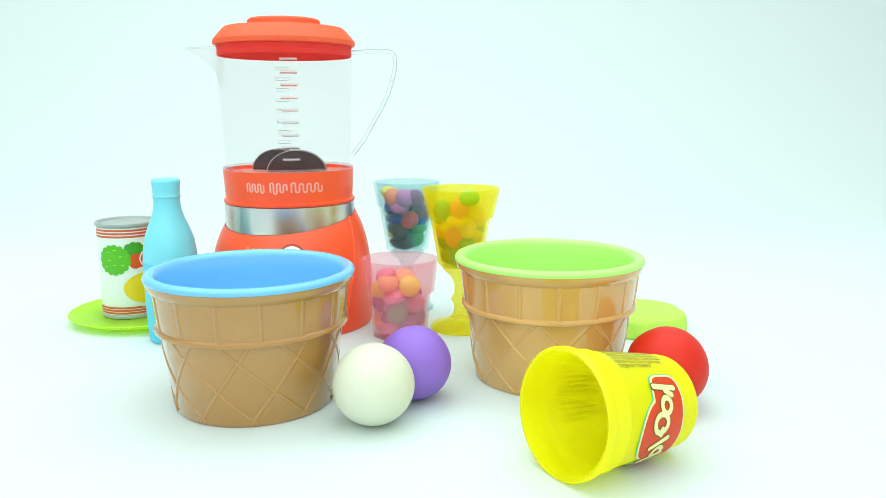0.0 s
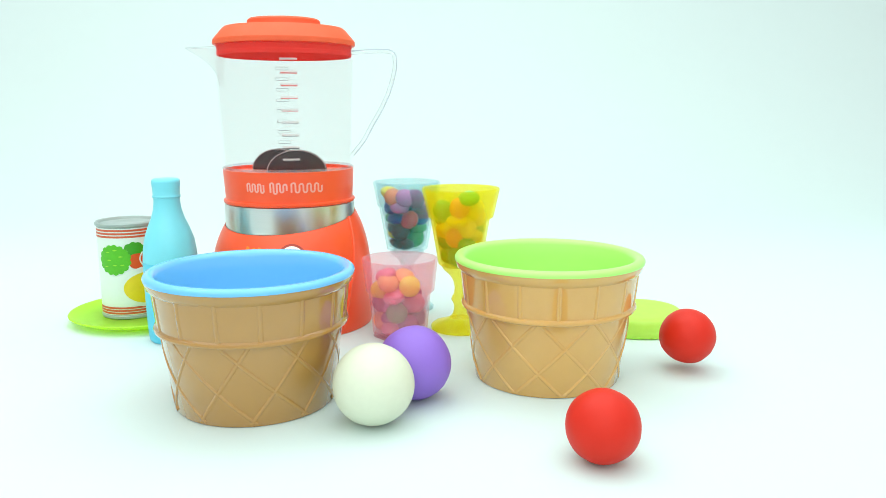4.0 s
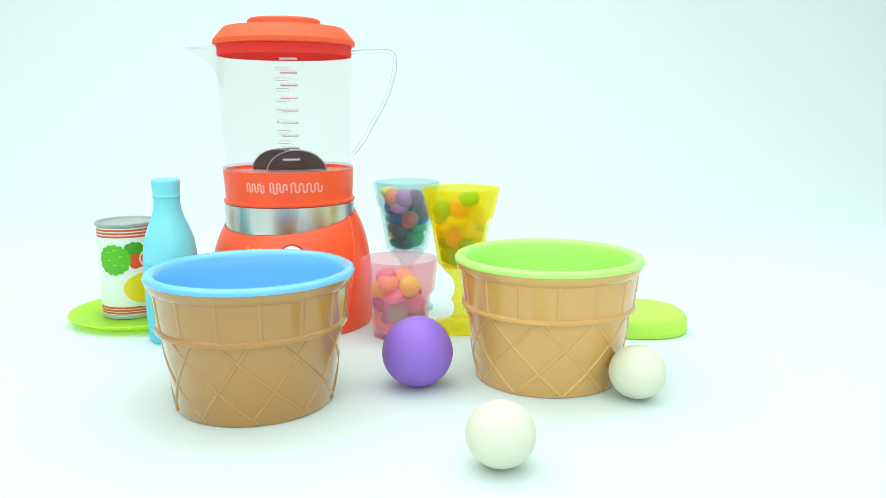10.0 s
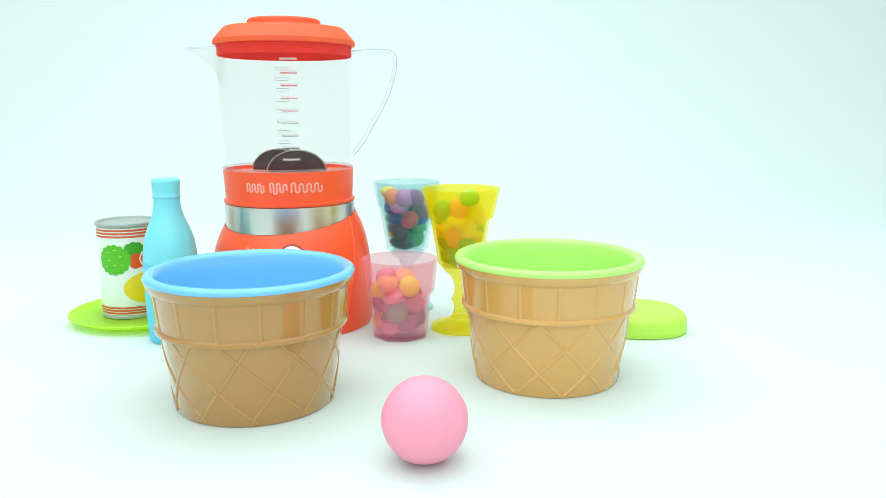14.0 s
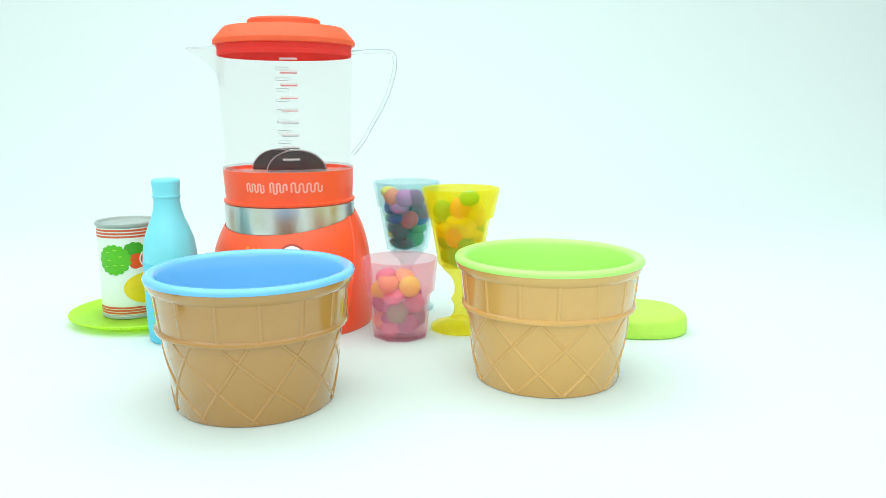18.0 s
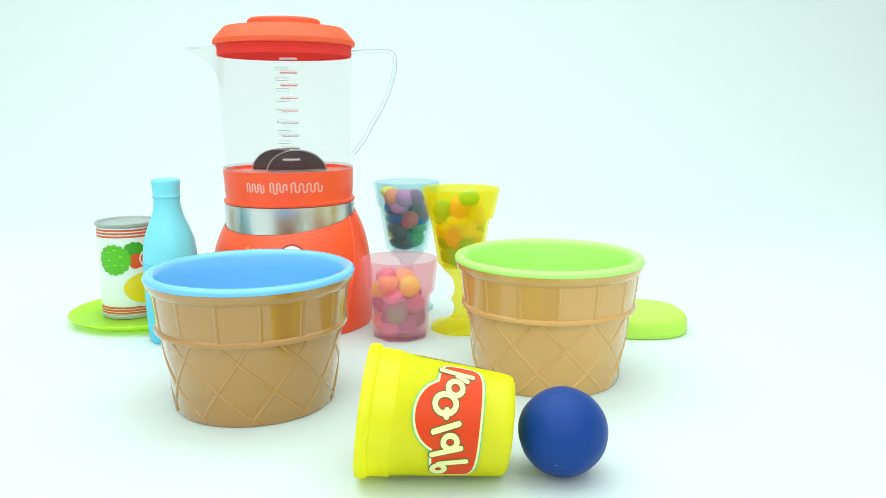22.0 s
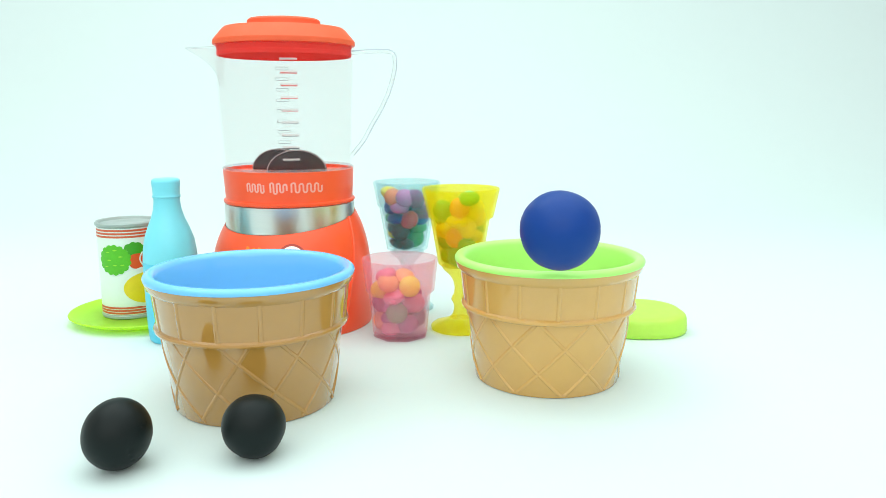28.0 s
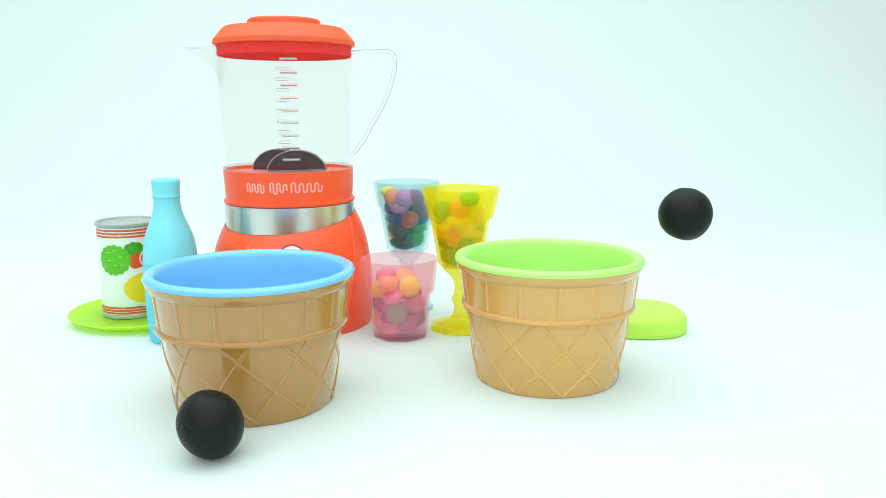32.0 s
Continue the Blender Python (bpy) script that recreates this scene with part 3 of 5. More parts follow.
def fill(cup, plan, cx, cy, levels, colours, rng, draw=0.87):
    """The sweets that show against the front wall, then more behind them."""
    group = "sweets in the " + cup
    plan = [(cx + draw * (x - cx), y, z, k, flat) for x, y, z, k, flat in plan]
    spots = [(x, max(y - 0.0048, cy - math.sqrt(max(inner_r(cup, z) ** 2 - (x - cx) ** 2, 0))), z, k, flat if flat > 1 else 8 if flat else 72) for x, y, z, k, flat in plan]
    for n, (z, rad, count, twist) in enumerate(levels):
        for j in range(count):
            a = radians(twist + 180 * j / max(1, count - 1))
            spots.append((cx + rad * math.cos(a), cy + 0.001 + rad * math.sin(a), z, colours[(n + 2 * j) % len(colours)], rng.uniform(10, 80)))
    for x, y, z, k, tilt in spots:
        o = new("sweet", SWEET_MESH[k])
        o.matrix_world = pose(x, y, z, tilt + rng.uniform(-14, 14), rng.uniform(-18, 18), rng.uniform(-25, 25))
        tagged(o, k + " sugar-coated lentil sweet in the " + cup, "sweet", group)


rng = random.Random(4)
fill("pink tumbler", PINK_PLAN, -0.0284, 0.4950, [(0.0120, 0.0070, 2, 20), (0.0210, 0.0080, 2, 0), (0.0300, 0.0080, 2, -20)], ["violet", "pink", "purple"], rng, 1.0)
fill("aqua goblet", AQUA_PLAN, -0.0268, 0.5654, [(0.0540, 0.0055, 2, 0), (0.0620, 0.0080, 3, 0), (0.0700, 0.0095, 3, 0), (0.0780, 0.0105, 3, 0)], ["brown", "green", "blue", "purple", "red"], rng)
fill("yellow goblet", YELLOW_PLAN, 0.0115, 0.5118, [(0.0535, 0.0055, 2, 0), (0.0615, 0.0080, 3, 0), (0.0695, 0.0095, 3, 0), (0.0775, 0.0105, 3, 0)], ["green", "yellow", "lime", "yellow", "lime"], rng)

# ---- bottle, tin, plate, lid ----
bottle = thing("toy_bottle", pose(-0.1775, 0.4878, 0), "sky blue matte plastic toy milk bottle", "bottle")
part("body", lathe([(0.0, 0.0), (0.0150, 0.0), (0.0160, 0.0012), (0.0166, 0.008), (0.0171, 0.030), (0.0172, 0.0525), (0.0, 0.0525)], 64), BOTTLE_LOW, bottle, "deeper blue lower half")
part("shoulder", lathe([(0.0, 0.0526), (0.0171, 0.0526), (0.0167, 0.0585), (0.0156, 0.0665), (0.0131, 0.0740), (0.0106, 0.0800), (0.0089, 0.0855), (0.0082, 0.0905), (0.0082, 0.0935), (0.0, 0.0930)], 64), BOTTLE, bottle, "pale blue shoulder and neck")
part("cap", lathe([(0.0, 0.0936), (0.0084, 0.0936), (0.0088, 0.0946), (0.0083, 0.0958), (0.0084, 0.0990), (0.0089, 0.1035), (0.0086, 0.1050), (0.0076, 0.1058), (0.0, 0.1060)], 48), BOTTLE, bottle, "pale blue bottle cap")

plate = thing("plate", pose(-0.2174, 0.5410, 0), "thin lime green plastic plate under the tin", "plate")
part("disc", lathe([(0.0, 0.0006), (0.034, 0.0006), (0.0440, 0.0024), (0.0508, 0.0054), (0.0515, 0.0062), (0.0510, 0.0068), (0.0502, 0.0066), (0.0438, 0.0039), (0.036, 0.0030), (0.0, 0.0030)], 80), LIME_THIN, plate)

TIN_R = 0.0205
tin = thing("food_tin", pose(-0.2265, 0.5410, 0.0031), "toy food tin with a vegetable label on a lime plate", "tin")
part("can_body", lathe([(0.0, 0.0), (0.0198, 0.0), (0.0208, 0.0006), (0.0209, 0.0022), (0.0203, 0.0030), (0.0203, 0.0652), (0.0, 0.0652)], 72), TIN, tin, "grey tin body")
part("can_lid", lathe([(0.0, 0.0667), (0.0090, 0.0667), (0.0096, 0.0670), (0.0180, 0.0665), (0.0188, 0.0666), (0.0196, 0.0681), (0.0206, 0.0685), (0.0214, 0.0677), (0.0214, 0.0661), (0.0205, 0.0653), (0.0, 0.0653)], 72), TIN, tin, "grey ribbed tin lid")
part("paper_label", lathe([(0.0203, 0.0032), (TIN_R, 0.0032), (TIN_R, 0.0648), (0.0203, 0.0648)], 96, close=True), TIN_LABEL, tin, "white printed paper label")


def on_tin(u, v, lift):
    a = radians(-67) + u / TIN_R
    return ((TIN_R + lift) * math.cos(a), (TIN_R + lift) * math.sin(a), v)


for z in (0.0589, 0.0611, 0.0633):
    part("stripe", lathe([(TIN_R - 0.0001, z - 0.0007), (TIN_R + 0.00012, z - 0.0007), (TIN_R + 0.00012, z + 0.0007), (TIN_R - 0.0001, z + 0.0007)], 96, close=True), STRIPE, tin)
for z in (0.0045, 0.0064, 0.0083):
    part("stripe", lathe([(TIN_R - 0.0001, z - 0.0007), (TIN_R + 0.00012, z - 0.0007), (TIN_R + 0.00012, z + 0.0007), (TIN_R - 0.0001, z + 0.0007)], 96, close=True), STRIPE, tin)


def curly(r, lobes, depth, ph=0.0, sy=1.0):
    return lambda a: r * (1 + depth * abs(math.sin(lobes * a / 2 + ph))) / math.hypot(math.cos(a), math.sin(a) / sy)


def proud(surface, extra):
    return lambda u, v, lift: surface(u, v, lift + extra)


part("printed_leaf", wrapped(blob((0.0035, 0.0485), curly(0.0072, 9, 0.12, 0, 0.85), 6, 60), on_tin), LEAF_DARK, tin, "dark green printed leaf")
part("printed_carrot", wrapped(blob((0.0060, 0.0415), box_radius(0.0066, 0.0054, 3), 6, 36), proud(on_tin, 0.00015)), CARROT_PRINT, tin, "orange printed carrot")
part("printed_broccoli", wrapped(blob((-0.0108, 0.0428), curly(0.0108, 15, 0.10, 0, 0.92), 8, 90), proud(on_tin, 0.0003)), LEAF_PRINT, tin, "green printed broccoli")
for u, v in ((-0.0150, 0.0482), (-0.0095, 0.0497), (-0.0060, 0.0452), (-0.0140, 0.0427), (-0.0100, 0.0392), (-0.0050, 0.0392), (-0.0165, 0.0382)):
    part("printed_highlight", wrapped(blob((u, v), box_radius(0.0015, 0.0004, 2), 3, 16), proud(on_tin, 0.00045)), LEAF_LIGHT, tin)
part("printed_shine", wrapped(stroke([(0.0088 - 0.0022 * math.sin(math.pi * k / 8), 0.0375 + 0.0105 * k / 8) for k in range(9)], 0.0004), proud(on_tin, 0.0003)), TIN_LABEL, tin, "white printed curve")
part("printed_sauce", wrapped(blob((0.0125, 0.0228), lambda a: 0.0215 / math.hypot(math.cos(a), math.sin(a) / 0.68), 10, 48), proud(on_tin, 0.0004)), TIN_LABEL, tin, "white printed swirl")
part("printed_corn", wrapped(blob((0.0125, 0.0222), lambda a: 0.0178 / math.hypot(math.cos(a), math.sin(a) / 0.64), 10, 48), proud(on_tin, 0.00055)), CORN_PRINT, tin, "yellow printed oval")

lid_box = thing("plastic_lid", pose(0.1358, 0.5150, 0, 0, 0, 3), "lime green rounded square plastic lid lying flat", "lid")


def soft_slab(rx, ry, corner, levels):
    """A rounded-rectangle block from (inset, height) levels, with domed edges."""
    bm = bmesh.new()
    rings = [[bm.verts.new((x, y, z)) for x, y in rounded_box(0, 0, rx - k, ry - k, corner - k, 12)] for k, z in levels]
    for a, b in zip(rings, rings[1:]):
        for i in range(len(a)):
            bm.faces.new((a[i], a[(i + 1) % len(a)], b[(i + 1) % len(a)], b[i]))
    bm.faces.new(rings[0])
    bm.faces.new(rings[-1])
    return bm


part("body", soft_slab(0.0315, 0.0318, 0.0265, [(0.0010, 0.0), (0.0, 0.0008), (0.0, 0.0050), (0.0004, 0.0090), (0.0010, 0.0112), (0.0020, 0.0122), (0.0036, 0.0126), (0.0090, 0.0127)]), LIME, lid_box, "domed lime top", 80)

# ---- modelling-clay tub ----
tub = thing("clay_tub", pose(0, 0, 0), "open yellow plastic modelling-clay tub on its side, red label", "tub")
def tub_r(z):
    return 0.0206 + (0.0250 - 0.0206) * min(max(z / 0.0492, 0), 1)


shell = part("shell", lathe([(0.0, 0.0030), (0.0165, 0.0030), (0.0174, 0.0019), (0.0186, 0.0017), (0.0197, 0.0023), (0.0204, 0.0036), (0.0208, 0.0058), (tub_r(0.0492), 0.0492), (0.0257, 0.0498), (0.0262, 0.0586), (0.0270, 0.0590), (0.0275, 0.0600), (0.0275, 0.0628), (0.0268, 0.0637),
                     (0.0258, 0.0632), (0.0252, 0.0586), (0.0248, 0.0502), (0.0240, 0.0486), (0.0197, 0.0066), (0.0182, 0.0043), (0.0, 0.0041)], 80), CAN_YELLOW, tub, "yellow translucent plastic wall", 45)
shell.data.materials.append(CAN_INSIDE)
for face in shell.data.polygons:
    c, n = face.center, face.normal
    if c.x * n.x + c.y * n.y < -0.002 or (n.z > 0.9 and c.z < 0.01):
        face.material_index = 1


def on_tub(u, v, lift):
    """u: along the tub from the base; v: arc length round it, from the label's middle."""
    r = tub_r(u) + lift
    return (r * math.cos(v / 0.0225), r * math.sin(v / 0.0225), u)


def label_radius(grow):
    """A rounded oblong joined with a round lobe on the rim side."""
    def radius(a):
        u, v = math.cos(a), math.sin(a)
        hu = 0.0094 if u < 0 else 0.0083
        box = (abs(u / (hu + grow)) ** 5 + abs(v / (0.0243 + grow)) ** 5) ** -0.2
        along = u * 0.0028 + v * 0.0020
        inside = along * along - 0.0028 ** 2 - 0.0020 ** 2 + (0.0137 + grow) ** 2
        return max(box, along + math.sqrt(max(inside, 0)) if u > 0.1 else 0)
    return radius


LABEL_AT = (0.0250, 0)
part("label_edge", wrapped(blob(LABEL_AT, label_radius(0.0014), 9, 120), proud(on_tub, 0.00025)), TEAL_PRINT, tub, "teal label outline")
part("label_border", wrapped(blob(LABEL_AT, label_radius(0.0009), 9, 120), proud(on_tub, 0.0004)), CREAM_PRINT, tub, "cream label border")
part("label", wrapped(blob(LABEL_AT, label_radius(0.0), 9, 120), proud(on_tub, 0.00055)), RED_PRINT, tub, "red printed label")


def round_stroke(line, half):
    """A flat shape along a line of (u, v) points, with round ends."""
    def beyond(p, q):
        d = Vector((p[0] - q[0], p[1] - q[1])).normalized()
        return [((p[0] + d.x * half * k, p[1] + d.y * half * k), math.sqrt(1 - k * k) + 0.02) for k in (0.98, 0.87, 0.6, 0.3)]
    rows = beyond(line[0], line[1]) + [(p, 1.0) for p in line] + beyond(line[-1], line[-2])[::-1]
    pts, faces = [], []
    for i, ((u, v), w) in enumerate(rows):
        a, b = rows[max(i - 1, 0)][0], rows[min(i + 1, len(rows) - 1)][0]
        du, dv = b[0] - a[0], b[1] - a[1]
        k = half * w / max(math.hypot(du, dv), 1e-9)
        pts += [(u - dv * k, v + du * k), (u, v), (u + dv * k, v - du * k)]
    for i in range(len(rows) - 1):
        a = 3 * i
        faces += [(a, a + 1, a + 4, a + 3), (a + 1, a + 2, a + 5, a + 4)]
    return pts, faces


def bar(u0, v0, u1, v1, n=8):
    return [(u0 + (u1 - u0) * i / n, v0 + (v1 - v0) * i / n) for i in range(n + 1)]


def ring(u, v, ru, rv, n=28):
    return [(u + ru * math.cos(2 * math.pi * i / n), v + rv * math.sin(2 * math.pi * i / n)) for i in range(n + 1)]


# the printed mark: plain cream bars and rings with a dark outline, along the label
MARKS = [bar(0.0300, -0.0170, 0.0195, -0.0152), ring(0.0300, -0.0200, 0.0024, 0.0022), bar(0.0332, -0.0128, 0.0222, -0.0095), ring(0.0266, -0.0074, 0.0027, 0.0025), bar(0.0335, -0.0040, 0.0240, -0.0004), bar(0.0292, 0.0016, 0.0292, 0.0040, 4),
         ring(0.0300, 0.0062, 0.0042, 0.0036), ring(0.0266, 0.0128, 0.0029, 0.0030), bar(0.0326, 0.0205, 0.0200, 0.0192), bar(0.0260, 0.0185, 0.0222, 0.0166, 4)]
for line in MARKS:
    part("label_shape", wrapped(round_stroke(line, 0.00155), proud(on_tub, 0.0007)), INK, tub, "dark outline of the printed shape")
for line in MARKS:
    part("label_shape", wrapped(round_stroke(line, 0.00108), proud(on_tub, 0.00085)), CREAM_PRINT, tub, "cream printed shape")
LINES = ["MODELLERA INNEHÅLLER VETE", "OPLYSNING TIL FORÆLDRE: INDEHOLDER HVEDE", "", "MELDING TIL FORELDRE: INNEHOLDER HVETE", "HUOMAUTUS VANHEMMILLE:", "MUOVAILUMASSA SISÄLTÄÄ VEHNÄÄ", "ΣΗΜΕΙΩΜΑ ΠΡΟΣ ΤΟΥΣ ΓΟΝΕΙΣ:", "ΠΕΡΙΕΧΕΙ ΣΙΤΑΛΕΥΡΟ", "UWAGA DO RODZICÓW: ZAWIERA PSZENICĘ", "MEGJEGYZÉS: BÚZÁT TARTALMAZ", "EBEVEYNİN DİKKATİNE: BUĞDAY İÇERİR", "POZNÁMKA PRO RODIČE: OBSAHUJE PŠENICI", "POZNÁMKA PRE RODIČOV: OBSAHUJE PŠENICU", "NOTĂ CĂTRE PĂRINȚI: CONȚINE GRÂU.", "ПРИМЕЧАНИЕ ДЛЯ РОДИТЕЛЕЙ:", "СОДЕРЖИТ ПШЕНИЦУ"]


def text_bm(words, size):
    data = bpy.data.curves.new("line", "FONT")
    data.body, data.size, data.resolution_u, data.offset = words, size, 2, 0.00004
    ob = bpy.data.objects.new("line", data)
    scene.collection.objects.link(ob)
    dg = bpy.context.evaluated_depsgraph_get()
    me = bpy.data.meshes.new_from_object(ob.evaluated_get(dg))
    bm = bmesh.new()
    bm.from_mesh(me)
    bpy.data.objects.remove(ob)
    bpy.data.meshes.remove(me)
    return bm


TEXT_MID = radians(97.4)
for i, words in enumerate(LINES, -8):
    if not words:
        continue
    bm = text_bm(words, 0.0024)
    wide = max(v.co.x for v in bm.verts)
    k = min(0.74, 0.0312 / wide)
    for v in bm.verts:
        u, w = 0.0449 - v.co.x * k, v.co.y + 0.0084 - 0.00243 * i
        r = tub_r(u) + 0.00012
        a = TEXT_MID + w / 0.0225
        v.co = (r * math.cos(a), r * math.sin(a), u)
    part("warning_text", bm, INK, tub, "dark printed line of small capitals")
for i in range(9):
    if i == 4:
        continue
    w = 0.0092 + 0.00243 * (i + 9)
    part("small_print", wrapped(blob((0.0295 + 0.0015 * (i % 3), TEXT_MID * 0.0225 + w), box_radius(0.0150 - 0.0015 * (i % 3), 0.0005, 8), 6, 40), proud(on_tub, 0.00025)), INK, tub, "bar of unreadable small print")
for child in tub.children:
    child.data.transform(Matrix.Diagonal((1, 1, 0.975, 1)))

# ---- modelling-clay balls ----


def lump(d, seed, amount):
    """How far the clay's surface stands out along the unit direction d."""
    q = Vector(d)
    return 1 + amount * (noise.noise(q * 1.3 + Vector((seed, 0, 0))) + 0.4 * noise.noise(q * 3.1 + Vector((0, seed, 0))))


def ball_bm(r, seed=0.0, amount=0.02, squash=(1, 1, 1), crease=None, press=None):
    bm = bmesh.new()
    bmesh.ops.create_icosphere(bm, subdivisions=5, radius=1)
    for v in bm.verts:
        d = v.co.normalized()
        k = r * lump(d, seed, amount)
        if crease:
            n, off, depth = crease
            s = d.dot(Vector(n).normalized()) - off - 0.05 * noise.noise(d * 3)
            if d.y < -0.12:
                k *= 1 - depth * math.exp(-(s / 0.014) ** 2)
        v.co = Vector((d.x * squash[0], d.y * squash[1], d.z * squash[2])) * k
        if press:
            n, amount_p = Vector(press[0]).normalized(), press[1]
            v.co -= n * v.co.dot(n) * amount_p
    return bm


def twist(d):
    """Bends the seam between two halves into an S."""
    a = 0.13 * math.sin(2.6 * d.z)
    return Vector((d.x * math.cos(a) - d.y * math.sin(a), d.x * math.sin(a) + d.y * math.cos(a), d.z))


def clay_pieces(r, seed=0.0, amount=0.02, bend=False, n=10, lap=0.2, dip=0.035, seam=False):
    """24 curved pieces that close a ball, each tucked a little under its neighbours: (middle direction, mesh data)."""
    out = []
    axes = [(Vector((1, 0, 0)), Vector((0, 1, 0)), Vector((0, 0, 1))), (Vector((-1, 0, 0)), Vector((0, -1, 0)), Vector((0, 0, 1))), (Vector((0, 1, 0)), Vector((-1, 0, 0)), Vector((0, 0, 1))),
            (Vector((0, -1, 0)), Vector((1, 0, 0)), Vector((0, 0, 1))), (Vector((0, 0, 1)), Vector((1, 0, 0)), Vector((0, 1, 0))), (Vector((0, 0, -1)), Vector((-1, 0, 0)), Vector((0, 1, 0)))]
    for nrm, ux, uy in axes:
        for i in (0, 1):
            for j in (0, 1):
                dirs, sunk = [], []
                cuts = [-lap] + [k / (n - 3) for k in range(n - 2)] + [1 + lap]
                for pa in cuts:
                    for pb in cuts:
                        s = math.tan(math.pi / 4 * (-1 + i + pa))
                        t = math.tan(math.pi / 4 * (-1 + j + pb))
                        d = (nrm + ux * s + uy * t).normalized()
                        half = (nrm + ux * (i - 0.5) + uy * (j - 0.5)).x
                        if seam and d.x * half < 0:
                            d.x = 0.0
                            d.normalize()
                        dirs.append(twist(d) if bend else d)
                        sunk.append(1 - dip * max(0, -pa, pa - 1, -pb, pb - 1) / lap)
                mid = sum(dirs, Vector()).normalized()
                verts = [d * r * q * lump(d, seed, amount) for d, q in zip(dirs, sunk)] + [d * r * q * 0.93 * lump(d, seed, amount) for d, q in zip(dirs, sunk)]
                faces, m = [], n * n
                for a in range(n - 1):
                    for b in range(n - 1):
                        q = (a * n + b, (a + 1) * n + b, (a + 1) * n + b + 1, a * n + b + 1)
                        faces += [q, tuple(m + k for k in q[::-1])]
                edge = [k for k in range(n)] + [k * n + n - 1 for k in range(1, n)] + [(n - 1) * n + k for k in range(n - 2, -1, -1)] + [k * n for k in range(n - 2, 0, -1)]
                for k in range(len(edge)):
                    a, b = edge[k], edge[(k + 1) % len(edge)]
                    faces.append((a, b, m + b, m + a))
                out.append((mid, verts, faces, dirs))
    return out


def piece(parent, data, mat):
    mid, verts, faces, dirs = data
    me = bpy.data.meshes.new("clay_piece")
    me.from_pydata(verts, [], faces)
    me.materials.append(mat)
    me.shade_smooth()
    me.normals_split_custom_set_from_vertices([tuple(d) for d in dirs] * 2)
    ob = new("clay_piece", me)
    ob.parent = parent
    return ob, mid


def clay_ball(mat, label, core_r, seed, squash=(1, 1, 1), amount=0.02, crease=None, press=None, name="clay_ball"):
    ob = thing(name, pose(0, 0, core_r), label, "clay ball", "modelling-clay balls")
    part("core", ball_bm(core_r, seed, amount, squash, crease, press), mat, ob, "", 180)
    return ob


R_RED, R_WHITE, R_PURPLE, R_MIX = 0.0204, 0.0197, 0.0193, 0.0187
APART = 0.0040
red_a = clay_ball(RED_CLAY, "smooth red modelling-clay ball, half of a larger one", 0.0161, 1.0)
red_b = clay_ball(RED_CLAY, "smooth red modelling-clay ball, half of a larger one", 0.0158, 2.0)
red_a_half = part("core", ball_bm(0.0160, 1.0), RED_CLAY, red_a, "", 180)
red_b_half = part("core", ball_bm(0.0157, 2.0), RED_CLAY, red_b, "", 180)
red_a_mid = part("core", ball_bm(0.01605, 1.0), RED_CLAY, red_a, "", 180)
red_b_mid = part("core", ball_bm(0.01575, 2.0), RED_CLAY, red_b, "", 180)
red_pieces = [(*piece(red_a if d[0].x < 0 else red_b, d, RED_CLAY), d[0].x < 0) for d in clay_pieces(R_RED, 3.0)]
white_a = clay_ball(WHITE_CLAY, "smooth off-white modelling-clay ball", 0.0149, 4.0, (1, 1, 0.95), 0.015)
white_b = clay_ball(WHITE_CLAY, "smooth off-white modelling-clay ball", 0.0147, 5.0, (1, 1, 0.95), 0.015)
white_a_half = part("core", ball_bm(0.0149, 4.5, 0.015, (1, 1, 0.95)), WHITE_CLAY, white_a, "", 180)
white_b_half = part("core", ball_bm(0.0147, 5.5, 0.015, (1, 1, 0.95)), WHITE_CLAY, white_b, "", 180)
white_pieces = [(*piece(white_a if d[0].x < 0 else white_b, d, WHITE_CLAY), d[0].x < 0) for d in clay_pieces(R_WHITE, 6.0, 0.015, lap=0.3)]
purple = clay_ball(PURPLE_CLAY, "smooth lilac purple modelling-clay ball", 0.0168, 7.0, amount=0.01)
purple_pieces = [piece(purple, d, PURPLE_CLAY) for d in clay_pieces(R_PURPLE, 7.0)]
mix_pieces = [piece(purple if d[0].x < 0 else white_a, d, PURPLE_CLAY if d[0].x < 0 else WHITE_CLAY) for d in clay_pieces(R_MIX, 8.0, 0.02, True, lap=0.3, seam=True)]
pink = clay_ball(PINK_CLAY, "smooth pale pink modelling-clay ball", 0.0100, 9.0)
pink_pieces = [piece(pink, d, PINK_CLAY) for d in clay_pieces(0.0186, 8.0)]
blue = clay_ball(BLUE_CLAY, "smooth dark blue modelling-clay ball", 0.0186, 10.0, (0.96, 1, 1), amount=0.025)
part("scratch", tube([d.normalized() * 0.0186 * lump(d.normalized(), 10.0, 0.025) for d in (Vector((-0.37, -0.91, 0.19)), Vector((-0.355, -0.915, 0.155)), Vector((-0.36, -0.915, 0.115)))], 0.00018, 6), material("pale_blue_scratch", rgb(90, 130, 200), 0.5), blue, "small pale scratch")
black_a = clay_ball(BLACK_CLAY, "black modelling-clay ball with a creased side", 0.0152, 11.0, (1, 1, 1), 0.015, ((0.93, -0.28, -0.15), 0.87, 0.04), ((0.985, 0, -0.17), 0.09))
black_b = clay_ball(BLACK_CLAY, "small smooth black modelling-clay ball", 0.0133, 12.0, (1, 1, 0.67), 0.01)
black_core = part("core", ball_bm(0.0133, 13.0, 0.012, (1, 0.98, 0.66)), BLACK_CLAY, black_b, "", 180)
black_pieces = [piece(black_b, d, BLACK_CLAY) for d in clay_pieces(0.0138, 12.0, 0.03)]

# ---- movement ----


